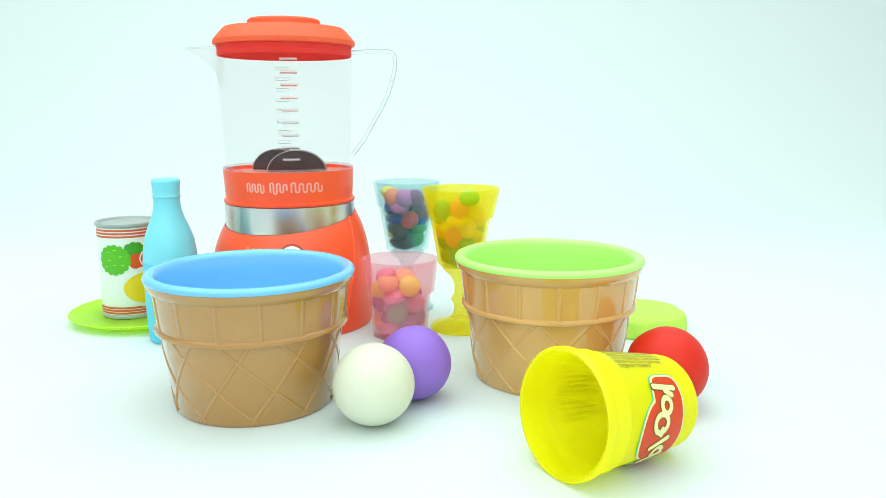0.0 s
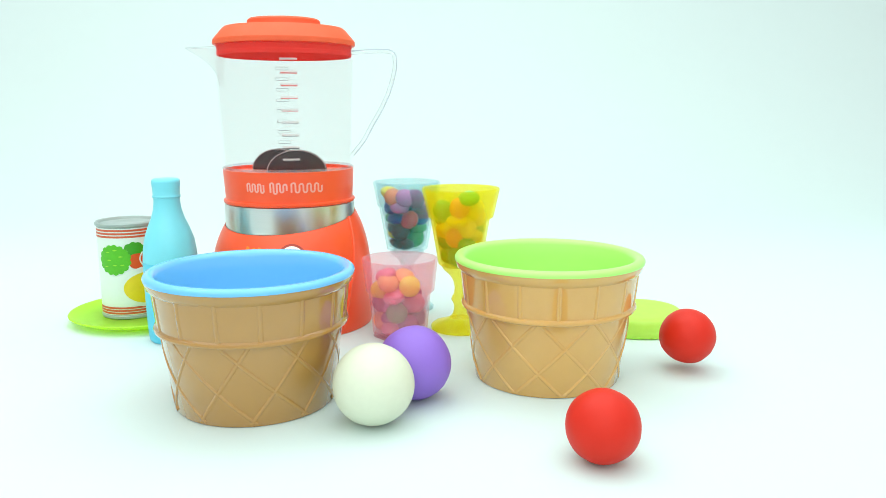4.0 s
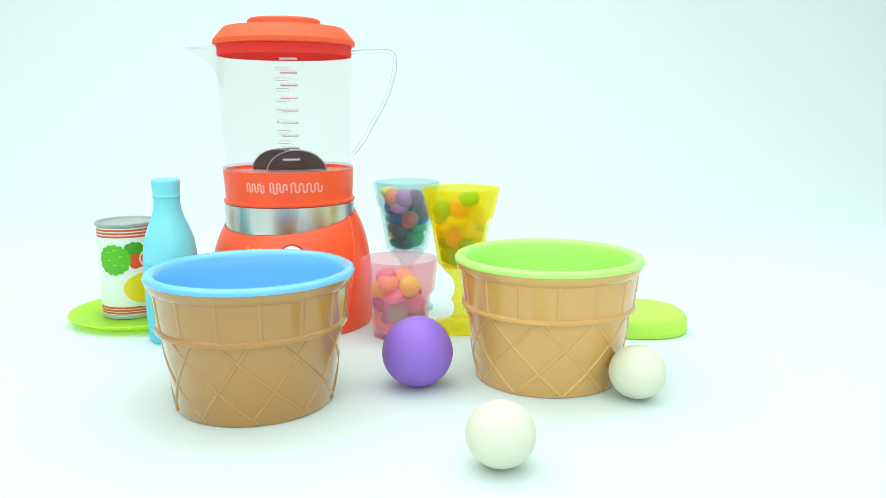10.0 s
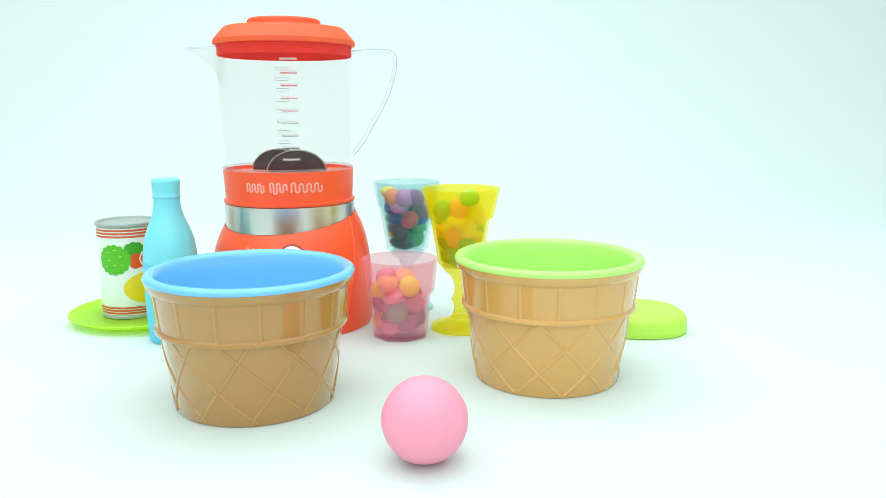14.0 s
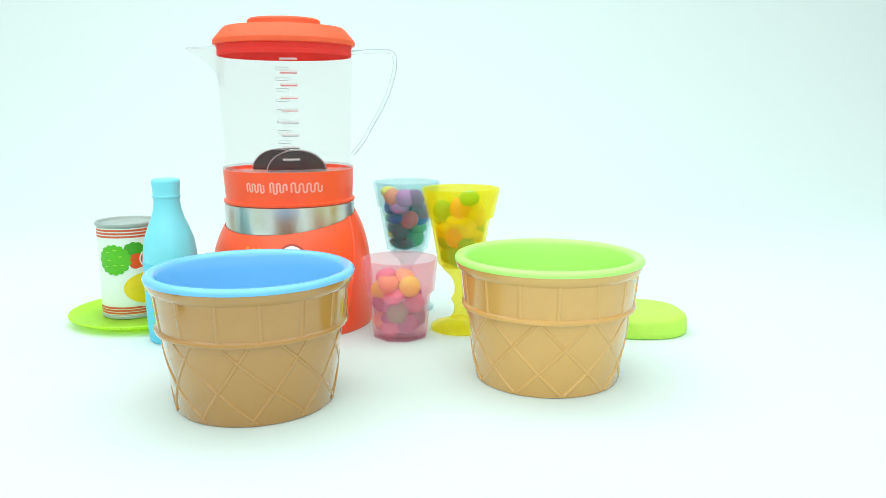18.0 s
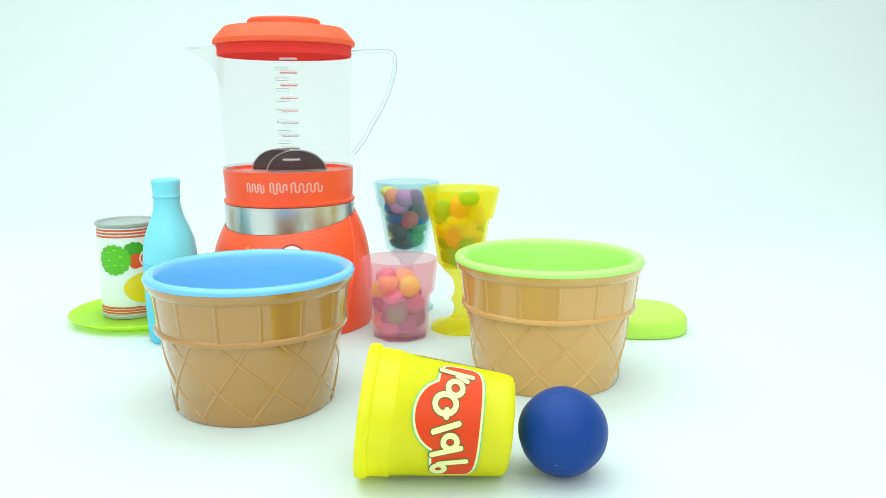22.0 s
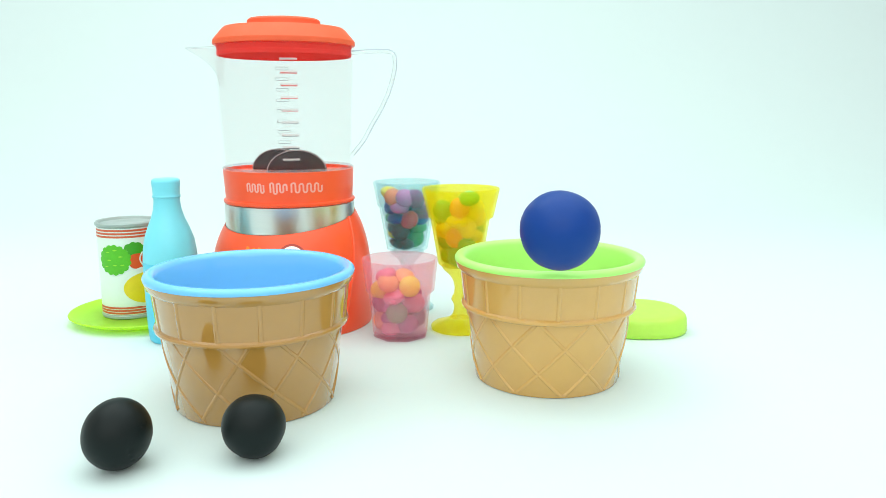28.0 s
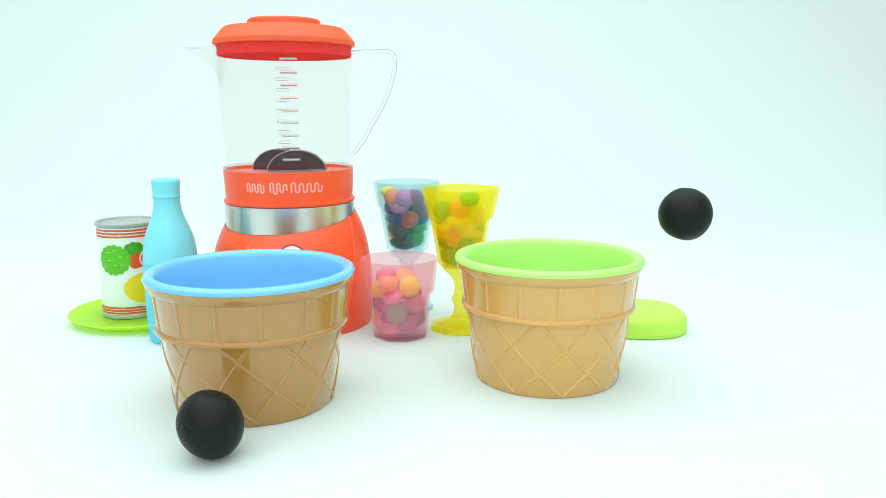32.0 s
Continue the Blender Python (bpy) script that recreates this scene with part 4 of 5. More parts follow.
def tub_pose(x, y, yaw, spin):
    """The tub on its side, its closed end over (x, y). yaw in radians, spin of the label in degrees above the level."""
    lean = (0.0275 - 0.0206) / 0.0620
    k = math.sqrt(1 - lean * lean)
    d = Vector((-math.cos(yaw) * k, -math.sin(yaw) * k, lean))
    front = Vector((math.sin(yaw), -math.cos(yaw), 0))
    up = front.cross(d)
    up = -up if up.z < 0 else up
    lx = front * math.cos(radians(spin)) + up * math.sin(radians(spin))
    ly = d.cross(lx)
    m = Matrix((lx, ly, d)).transposed().to_4x4()
    m.translation = (x, y, 0.0206 * k)
    return m


def still(rows):
    return [(t, pose(x, y, z)) for t, x, y, z in rows]


def rolling(rows, r, straight=0.0):
    """Rows that also turn as a ball of radius r rolls, in steps short enough for the keys. At straight seconds its own axes stand straight."""
    out, turn = [], Matrix.Identity(4)
    last = None
    for t, x, y, z in rows:
        p = Vector((x, y, z))
        if last:
            t0, p0 = last
            n = max(1, min(int(round((t - t0) * FPS)), math.ceil(Vector((p.x - p0.x, p.y - p0.y)).length / (1.2 * r))))
            for i in range(1, n + 1):
                step = (p - p0) / n
                flat = Vector((step.x, step.y, 0))
                if flat.length > 1e-6:
                    turn = Matrix.Rotation(min(flat.length / r, 1.4), 4, Vector((0, 0, 1)).cross(flat)) @ turn
                out.append((t0 + (t - t0) * i / n, Matrix.Translation(p0 + step * i) @ turn))
        else:
            out.append((t, Matrix.Translation(p)))
        last = (t, p)
    m = [m for t, m in out if t <= straight + 1e-6][-1].to_3x3().inverted().to_4x4()
    return [(t, k @ m) for t, k in out]


def laid(mid, r):
    """A clay piece drawn in to the middle of the ball and laid flat."""
    return mid.rotation_difference(Vector((0, 0, 1 if mid.z > 0 else -1))).to_matrix().to_4x4() @ Matrix.Translation(-mid * r)


def out_in(ob, mid, shift, depth, rows):
    """Key a clay piece: rows of (seconds, state); state 0 is sunk in the core, 1 stands on the surface, a tuple stretches the ball: three factors, its radius and how far the halves are apart."""
    keys = []
    for t, s in rows:
        if s == "flat":
            m = laid(mid, depth)
        elif isinstance(s, tuple):
            move = Vector((mid.x * (s[0] - 1), mid.y * (s[1] - 1), mid.z * (s[2] - 1))) * s[3]
            n = Vector((mid.x / s[0], mid.y / s[1], mid.z / s[2])).normalized()
            base = Vector(shift) if len(s) < 5 else Vector(shift).normalized() * s[4]
            m = Matrix.Translation(base + move + mid * s[3]) @ mid.rotation_difference(n).to_matrix().to_4x4() @ Matrix.Translation(-mid * s[3])
        else:
            m = Matrix.Translation(Vector(shift) * s - mid * depth * (1 - s))
        keys.append((t, m))
    walk(ob, keys)


def motions():
    """Every moving thing, from the first second to the last."""
    walk(red_a, still([(0, 0.1100, 0.3714, 0.0204), (1.1, 0.1100, 0.3714, 0.0204), (1.2, 0.1193, 0.3972, 0.0204), (1.3, 0.1196, 0.3992, 0.0204), (1.4, 0.1199, 0.3992, 0.0204), (1.5, 0.1165, 0.3848, 0.0204), (1.6, 0.1129, 0.3705, 0.0204), (1.7, 0.0973, 0.3247, 0.0204), (1.8, 0.0936, 0.3162, 0.0204), (1.9, 0.0898, 0.3118, 0.0204), (2, 0.0879, 0.3099, 0.0204), (2.4, 0.0879, 0.3099, 0.0204), (2.5, 0.0853, 0.3096, 0.0195), (2.6, 0.0797, 0.3046, 0.0158), (2.7, 0.0722, 0.3050, 0.0161), (2.8, 0.0684, 0.3073, 0.0161), (4.3, 0.0684, 0.3073, 0.0161), (4.6, 0.0900, 0.3250, 0.0161), (4.9, 0.1300, 0.3800, 0.0161), (5.1, 0.1420, 0.4180, 0.0161), (5.3, 0.1420, 0.4320, 0.0161), (5.4, 0.1410, 0.4350, 0.0450), (5.5, 0.1331, 0.4371, 0.0547), (5.6, 0.1325, 0.4379, 0.0704), (5.65, 0.1114, 0.4156, 0.0874), (5.7, 0.0938, 0.4129, 0.0837), (5.8, 0.0879, 0.4177, 0.0766), (5.9, 0.0797, 0.4241, 0.0670), (6, 0.0707, 0.4196, 0.0536), (6.1, 0.0670, 0.4190, 0.0400), (6.25, 0.0818, 0.4162, 0.0256), (32, 0.0818, 0.4162, 0.0256)]))
    walk(red_b, still([(0, 0.1180, 0.3714, 0.0204), (1.1, 0.1180, 0.3714, 0.0204), (1.2, 0.1273, 0.3972, 0.0204), (1.3, 0.1276, 0.3992, 0.0204), (1.4, 0.1279, 0.3992, 0.0204), (1.5, 0.1245, 0.3848, 0.0204), (1.6, 0.1209, 0.3705, 0.0204), (1.7, 0.1053, 0.3247, 0.0204), (1.8, 0.1016, 0.3162, 0.0204), (1.9, 0.0978, 0.3118, 0.0204), (2, 0.0959, 0.3099, 0.0204), (2.4, 0.0959, 0.3099, 0.0204), (2.5, 0.0983, 0.3096, 0.0195), (2.6, 0.1033, 0.3046, 0.0156), (2.7, 0.1130, 0.3033, 0.0158), (2.8, 0.1177, 0.3045, 0.0158), (3.3, 0.1177, 0.3045, 0.0158), (3.4, 0.1184, 0.3140, 0.0158), (3.5, 0.1169, 0.3329, 0.0158), (3.7, 0.1300, 0.3750, 0.0158), (3.9, 0.1420, 0.4150, 0.0158), (4.1, 0.1400, 0.4300, 0.0500), (4.2, 0.1100, 0.4280, 0.1050), (4.35, 0.0750, 0.4240, 0.0750), (4.5, 0.0368, 0.4162, 0.0253), (32, 0.0368, 0.4162, 0.0253)]))
    whole = [(0, 1), (2.4, 1), (2.5, (1.10, 1.0, 0.93, R_RED, 0.0065)), (2.6, 0), (2.7, 0), (32.0, 0)]
    for ob, mid, left in red_pieces:
        out_in(ob, mid, (APART if left else -APART, 0, 0), 0.0100, whole)
    for ob, side in ((red_a_half, 1), (red_b_half, -1), (red_a_mid, 0.5), (red_b_mid, -0.5)):
        walk(ob, still([(t, side * dx, 0, 0) for t, dx in ((0, 0), (2.4, 0), (2.5, 0.0020), (2.6, 0.0094), (2.7, 0.0060), (2.8, 0), (32.0, 0))]))
    walk(white_b, still([(0, -0.0293, 0.3481, 0.0197), (7.6, -0.0293, 0.3481, 0.0197), (7.7, -0.0022, 0.3320, 0.0197), (7.8, 0.0170, 0.3251, 0.0197), (7.9, 0.0332, 0.3212, 0.0197), (8, 0.0404, 0.3185, 0.0197), (8.1, 0.0453, 0.3179, 0.0197), (8.2, 0.0496, 0.3166, 0.0197), (8.6, 0.0496, 0.3160, 0.0197), (8.7, 0.0500, 0.3095, 0.0185), (8.8, 0.0526, 0.3046, 0.0160), (8.9, 0.0620, 0.3024, 0.0147), (9, 0.0648, 0.3034, 0.0140), (9.1, 0.0645, 0.3029, 0.0147), (9.4, 0.0645, 0.3029, 0.0147), (9.5, 0.0703, 0.3105, 0.0147), (9.6, 0.0776, 0.3268, 0.0147), (9.7, 0.0872, 0.3448, 0.0147), (9.8, 0.0903, 0.3545, 0.0147), (9.9, 0.0933, 0.3647, 0.0147), (10, 0.1014, 0.3798, 0.0147), (10.1, 0.1101, 0.3905, 0.0147), (10.2, 0.1181, 0.4222, 0.0147), (10.3, 0.1163, 0.4346, 0.0147), (10.4, 0.1124, 0.4455, 0.0147), (10.5, 0.0750, 0.4880, 0.0147), (10.6, 0.0640, 0.4920, 0.0147), (10.8, 0.0620, 0.4920, 0.0147), (10.9, 0.0615, 0.4920, 0.0450), (11, 0.0711, 0.4933, 0.0672), (11.1, 0.0690, 0.4737, 0.0826), (11.15, 0.0674, 0.4577, 0.0839), (11.2, 0.0660, 0.4449, 0.0807), (11.3, 0.0674, 0.4406, 0.0682), (11.4, 0.0645, 0.4303, 0.0565), (11.5, 0.0600, 0.4360, 0.0400), (11.65, 0.0593, 0.4437, 0.0242), (32, 0.0593, 0.4437, 0.0242)]))
    whole = [(0, 1), (8.6, 1), (8.7, (1.06, 1.0, 0.93, R_WHITE, 0.0060)), (8.8, (1.13, 1.0, 0.87, R_WHITE, 0.0085)), (8.9, 0), (9.0, 0), (9.1, 0), (32.0, 0)]
    for ob, mid, left in white_pieces:
        out_in(ob, mid, (APART if left else -APART, 0, 0), 0.0100, whole)
    for ob, side in ((white_a_half, 0.0038), (white_b_half, -0.0036)):
        walk(ob, still([(t, dx, 0, 0) for t, dx in ((0, 0), (8.8, side * 0.9), (8.9, side * 1.7), (9.0, side), (9.1, 0), (12.0, 0), (12.1, side), (12.2, 0), (32.0, 0))]))
    mixed = [(12.2, -0.0087, 0.3084, 0.0176), (12.3, -0.0047, 0.3084, 0.0212), (12.4, -0.0061, 0.3090, 0.0187), (12.5, -0.0037, 0.3140, 0.0187), (12.6, -0.0062, 0.3159, 0.0187), (12.7, -0.0061, 0.3109, 0.0187), (12.8, -0.0030, 0.3140, 0.0187), (12.9, -0.0062, 0.3171, 0.0187), (13, -0.0055, 0.3171, 0.0187), (13.1, -0.0061, 0.3109, 0.0187), (13.2, -0.0062, 0.3159, 0.0187), (13.3, -0.0057, 0.3159, 0.0187), (13.4, -0.0056, 0.3109, 0.0187), (13.5, -0.0061, 0.3090, 0.0187), (13.6, -0.0080, 0.3084, 0.0187), (14.5, -0.0077, 0.3078, 0.0187), (14.7, -0.0078, 0.3090, 0.0187), (15, -0.0280, 0.3400, 0.0187), (15.4, -0.0340, 0.4000, 0.0187), (15.8, -0.0520, 0.4430, 0.0187), (16.2, -0.0850, 0.4555, 0.0187), (16.5, -0.0920, 0.4555, 0.0187), (16.9, -0.0930, 0.4555, 0.0187), (17, -0.0930, 0.4555, 0.0400), (17.1, -0.0956, 0.4590, 0.0687), (17.2, -0.0946, 0.4441, 0.0875), (17.25, -0.0908, 0.4198, 0.0880), (17.3, -0.0879, 0.3997, 0.0834), (17.4, -0.0892, 0.3907, 0.0624), (17.5, -0.0904, 0.3830, 0.0482), (17.65, -0.0983, 0.3829, 0.0282), (32, -0.0983, 0.3829, 0.0282)]
    # white side of the mixed ball: seconds and degrees round the vertical, 0 to the viewer's right
    turns = [(12.2, 0), (12.3, 0), (12.4, 90), (12.5, 180), (12.6, 270), (12.7, 450), (12.8, 540), (12.9, 630), (13.0, 720), (13.1, 810), (13.2, 990), (13.3, 1080), (13.4, 1170), (13.5, 1170)]

    def glide(table, t):
        for a, b in zip(table, table[1:]):
            if a[0] <= t <= b[0]:
                s = (t - a[0]) / (b[0] - a[0])
                return [p + (q - p) * s for p, q in zip(a[1:], b[1:])]
        return table[-1][1:]

    turning = []
    for k in range(round((13.5 - 12.2) * FPS) + 1):
        t = 12.2 + k / FPS
        turning.append((t, pose(*glide(mixed, t), 0, 0, glide(turns, t)[0])))
    after = [(t, pose(x, y, z, 0, 0, 1170)) for t, x, y, z in mixed if t > 13.5]
    before = still([(0, -0.0150, 0.3808, 0.0193), (9.7, -0.0150, 0.3808, 0.0193), (9.8, -0.0141, 0.3881, 0.0193), (9.9, -0.0138, 0.3977, 0.0193), (10, -0.0139, 0.3996, 0.0193), (10.1, -0.0135, 0.3881, 0.0193), (10.2, -0.0232, 0.3461, 0.0193), (10.3, -0.0332, 0.3241, 0.0193), (10.4, -0.0377, 0.3125, 0.0193), (10.5, -0.0427, 0.3076, 0.0193), (10.6, -0.0452, 0.3058, 0.0193), (12, -0.0453, 0.3052, 0.0193), (12.1, -0.0332, 0.3089, 0.0180)])
    walk(purple, before + turning + after)
    walk(pink, before + turning + after)
    inner = Matrix.Translation((0.0030, 0, 0))
    walk(white_a, still([(0, -0.0373, 0.3481, 0.0197), (7.6, -0.0373, 0.3481, 0.0197), (7.7, -0.0102, 0.3320, 0.0197), (7.8, 0.0090, 0.3251, 0.0197), (7.9, 0.0252, 0.3212, 0.0197), (8, 0.0324, 0.3185, 0.0197), (8.1, 0.0373, 0.3179, 0.0197), (8.2, 0.0416, 0.3166, 0.0197), (8.6, 0.0416, 0.3160, 0.0197), (8.7, 0.0380, 0.3095, 0.0185), (8.8, 0.0356, 0.3046, 0.0160), (8.9, 0.0283, 0.3019, 0.0149), (9, 0.0255, 0.3025, 0.0142), (9.1, 0.0243, 0.3019, 0.0149), (12, 0.0243, 0.3019, 0.0149), (12.1, 0.0180, 0.3008, 0.0149)]) + [(t, m @ inner) for t, m in turning + after])
    for ob, mid in purple_pieces:
        out_in(ob, mid, (0, 0, 0), 0.0100, [(0, 1), (12.0, 1), (12.1, (1.05, 1.0, 0.92, R_PURPLE)), (12.2, 0), (12.3, 0), (32.0, 0)])
    for ob, mid in mix_pieces:
        shift = (-0.0030, 0, 0) if mid.x > 0 else (0, 0, 0)
        out_in(ob, mid, shift, 0.0090 if mid.x > 0 else 0.0060, [(0, 0), (12.1, 0), (12.2, (1.14, 1.0, 0.93, R_MIX)), (12.3, (0.95, 0.95, 1.09, R_MIX)), (12.4, 1), (13.4, 1), (13.55, 0.5), (13.65, 0), (32.0, 0)])
    for ob, mid in pink_pieces:
        out_in(ob, mid, (0, 0, 0), 0.0070, [(0, 0), (13.4, 0), (13.55, 0.97), (13.65, 1), (32.0, 1)])
    walk(blue, rolling([(0, -0.3200, 0.3000, 0.0186), (17.9, -0.3200, 0.3000, 0.0186), (18.1, -0.2050, 0.3000, 0.0186), (18.2, -0.1707, 0.3033, 0.0186), (18.3, -0.1567, 0.3033, 0.0186), (18.4, -0.1378, 0.3027, 0.0186), (18.5, -0.1295, 0.3015, 0.0186), (18.6, -0.1224, 0.3027, 0.0186), (18.7, -0.1176, 0.3027, 0.0186), (18.9, -0.1166, 0.3027, 0.0186), (19, -0.1160, 0.3021, 0.0186), (19.1, -0.1169, 0.3027, 0.0186), (19.2, -0.1105, 0.3021, 0.0186), (19.3, -0.0974, 0.2998, 0.0186), (19.4, -0.0838, 0.2998, 0.0186), (19.5, -0.0689, 0.2987, 0.0186), (19.6, -0.0585, 0.2987, 0.0186), (19.7, -0.0416, 0.2987, 0.0186), (19.8, -0.0385, 0.2981, 0.0186), (20, -0.0362, 0.2987, 0.0186), (20.6, -0.0362, 0.2987, 0.0186), (20.7, -0.0188, 0.2987, 0.0186), (20.8, -0.0160, 0.2987, 0.0186), (20.9, -0.0146, 0.2987, 0.0186), (21, -0.0237, 0.2987, 0.0186), (21.1, -0.0403, 0.2992, 0.0186), (21.2, -0.0306, 0.2987, 0.0186), (21.3, -0.0080, 0.2987, 0.0186), (21.4, 0.0118, 0.3004, 0.0186), (21.5, 0.0266, 0.2992, 0.0186), (21.6, 0.0346, 0.2992, 0.0186), (21.7, 0.0430, 0.2970, 0.0186), (21.8, 0.0468, 0.2970, 0.0186), (22, 0.0495, 0.2964, 0.0186), (22.3, 0.0491, 0.2970, 0.0186), (22.4, 0.0549, 0.2981, 0.0186), (22.5, 0.0688, 0.2981, 0.0186), (22.6, 0.0731, 0.2975, 0.0186), (22.7, 0.0681, 0.2981, 0.0186), (22.8, 0.0468, 0.2970, 0.0186), (22.9, 0.0577, 0.2981, 0.0186), (23, 0.0662, 0.2981, 0.0186), (23.1, 0.0724, 0.2975, 0.0186), (23.2, 0.0745, 0.2975, 0.0186), (24, 0.0750, 0.2975, 0.0186), (25.5, 0.0750, 0.2975, 0.0186), (25.9, 0.0750, 0.2975, 0.0186), (26.4, 0.1250, 0.3150, 0.0186), (26.9, 0.1470, 0.3620, 0.0186), (27.2, 0.1460, 0.3720, 0.0186), (27.35, 0.1400, 0.3780, 0.0500), (27.5, 0.1191, 0.3859, 0.0583), (27.6, 0.1151, 0.3704, 0.0626), (27.7, 0.0887, 0.3387, 0.0726), (27.8, 0.0666, 0.3244, 0.0776), (27.9, 0.0567, 0.3314, 0.0881), (28, 0.0540, 0.3478, 0.0943), (28.1, 0.0569, 0.3793, 0.0891), (28.2, 0.0588, 0.4095, 0.0651), (28.3, 0.0578, 0.4133, 0.0525), (28.4, 0.0593, 0.4140, 0.0460), (28.5, 0.0593, 0.4012, 0.0381), (32, 0.0593, 0.4012, 0.0381)], 0.0186, 24.0))
    walk(black_a, rolling([(0, -0.5500, 0.4200, 0.0149), (10, -0.5500, 0.4200, 0.0149), (13.9, -0.5300, 0.3050, 0.0149), (14, -0.4674, 0.3030, 0.0175), (17.8, -0.4674, 0.3030, 0.0175), (18, -0.3474, 0.3030, 0.0175), (18.1, -0.2874, 0.3030, 0.0175), (18.2, -0.2368, 0.3031, 0.0175), (18.3, -0.2251, 0.3031, 0.0175), (18.4, -0.2081, 0.3031, 0.0175), (18.5, -0.1950, 0.3031, 0.0175), (18.6, -0.1883, 0.3031, 0.0175), (18.7, -0.1851, 0.3031, 0.0175), (18.9, -0.1841, 0.3031, 0.0175), (19, -0.1820, 0.3031, 0.0175), (19.1, -0.1817, 0.3031, 0.0175), (19.2, -0.1696, 0.3028, 0.0175), (19.3, -0.1587, 0.3026, 0.0175), (19.4, -0.1484, 0.3024, 0.0175), (19.5, -0.1313, 0.3020, 0.0175), (19.6, -0.1217, 0.3018, 0.0175), (19.7, -0.1160, 0.3017, 0.0175), (19.8, -0.1137, 0.3016, 0.0175), (20, -0.1124, 0.3016, 0.0175), (21.1, -0.1124, 0.3016, 0.0175), (21.2, -0.0923, 0.3005, 0.0175), (21.3, -0.0714, 0.2994, 0.0175), (21.4, -0.0504, 0.2983, 0.0175), (21.5, -0.0373, 0.2976, 0.0175), (21.6, -0.0278, 0.2971, 0.0175), (21.7, -0.0201, 0.2967, 0.0175), (21.8, -0.0189, 0.2966, 0.0175), (22, -0.0189, 0.2966, 0.0175), (22.75, -0.0189, 0.2966, 0.0175), (22.85, -0.0295, 0.2950, 0.0165), (22.9, -0.0458, 0.2997, 0.0149), (23, -0.0883, 0.2942, 0.0149), (23.1, -0.1178, 0.2980, 0.0149), (23.2, -0.1330, 0.3014, 0.0149), (23.3, -0.1371, 0.3019, 0.0149), (28.8, -0.1371, 0.3019, 0.0149), (28.9, -0.1558, 0.2974, 0.0149), (29, -0.1602, 0.2958, 0.0149), (29.1, -0.1318, 0.3014, 0.0149), (29.2, -0.1018, 0.3113, 0.0149), (29.3, -0.1010, 0.3119, 0.0149), (32, -0.1010, 0.3119, 0.0149)], 0.0149, 25.0))
    walk(black_b, still([(0, -0.6200, 0.4200, 0.0138), (10, -0.6200, 0.4200, 0.0138), (13.9, -0.5000, 0.3050, 0.0138), (14, -0.4390, 0.3030, 0.0165), (17.8, -0.4390, 0.3030, 0.0165), (18, -0.3190, 0.3030, 0.0165), (18.1, -0.2590, 0.3030, 0.0165), (18.2, -0.2084, 0.3031, 0.0165), (18.3, -0.1966, 0.3031, 0.0165), (18.4, -0.1797, 0.3031, 0.0165), (18.5, -0.1666, 0.3031, 0.0165), (18.6, -0.1599, 0.3031, 0.0165), (18.7, -0.1567, 0.3031, 0.0165), (18.9, -0.1557, 0.3031, 0.0165), (19, -0.1536, 0.3031, 0.0165), (19.1, -0.1533, 0.3031, 0.0165), (19.2, -0.1412, 0.3028, 0.0165), (19.3, -0.1303, 0.3026, 0.0165), (19.4, -0.1200, 0.3024, 0.0165), (19.5, -0.1029, 0.3020, 0.0165), (19.6, -0.0933, 0.3018, 0.0165), (19.7, -0.0876, 0.3017, 0.0165), (19.8, -0.0853, 0.3016, 0.0165), (20, -0.0840, 0.3016, 0.0165), (21.1, -0.0840, 0.3016, 0.0165), (21.2, -0.0639, 0.3005, 0.0165), (21.3, -0.0430, 0.2994, 0.0165), (21.4, -0.0220, 0.2983, 0.0165), (21.5, -0.0089, 0.2976, 0.0165), (21.6, 0.0006, 0.2971, 0.0165), (21.7, 0.0083, 0.2967, 0.0165), (21.8, 0.0095, 0.2966, 0.0165), (22, 0.0095, 0.2966, 0.0165), (22.8, 0.0065, 0.2966, 0.0165), (22.9, -0.0165, 0.2960, 0.0165), (23, -0.0613, 0.3114, 0.0138), (23.1, -0.0855, 0.3213, 0.0138), (23.2, -0.0824, 0.3126, 0.0138), (29.1, -0.0824, 0.3126, 0.0138), (29.2, -0.0468, 0.3284, 0.0138), (29.3, -0.0069, 0.3385, 0.0138), (29.4, 0.0362, 0.3464, 0.0138), (29.5, 0.0824, 0.3600, 0.0138), (29.6, 0.1204, 0.3780, 0.0138), (29.7, 0.1415, 0.3841, 0.0138), (29.8, 0.1482, 0.3877, 0.0138), (29.9, 0.1540, 0.3904, 0.0138), (30.3, 0.1521, 0.3886, 0.0138), (30.4, 0.1507, 0.3869, 0.0125), (30.5, 0.1488, 0.3873, 0.0088), (30.6, 0.1515, 0.3877, 0.0138), (30.7, 0.1488, 0.3873, 0.0088), (30.8, 0.1515, 0.3877, 0.0138), (30.9, 0.1510, 0.3860, 0.0125), (31, 0.1488, 0.3873, 0.0088), (31.1, 0.1515, 0.3877, 0.0138), (31.5, 0.1515, 0.3877, 0.0138), (31.6, 0.1507, 0.3869, 0.0128), (31.7, 0.1465, 0.3824, 0.0280), (31.8, 0.1462, 0.3854, 0.0503), (31.9, 0.1425, 0.3917, 0.0730), (32, 0.1271, 0.3967, 0.0953)]))
    pressed = (1.02, 1.0, 0.90, 0.0138)
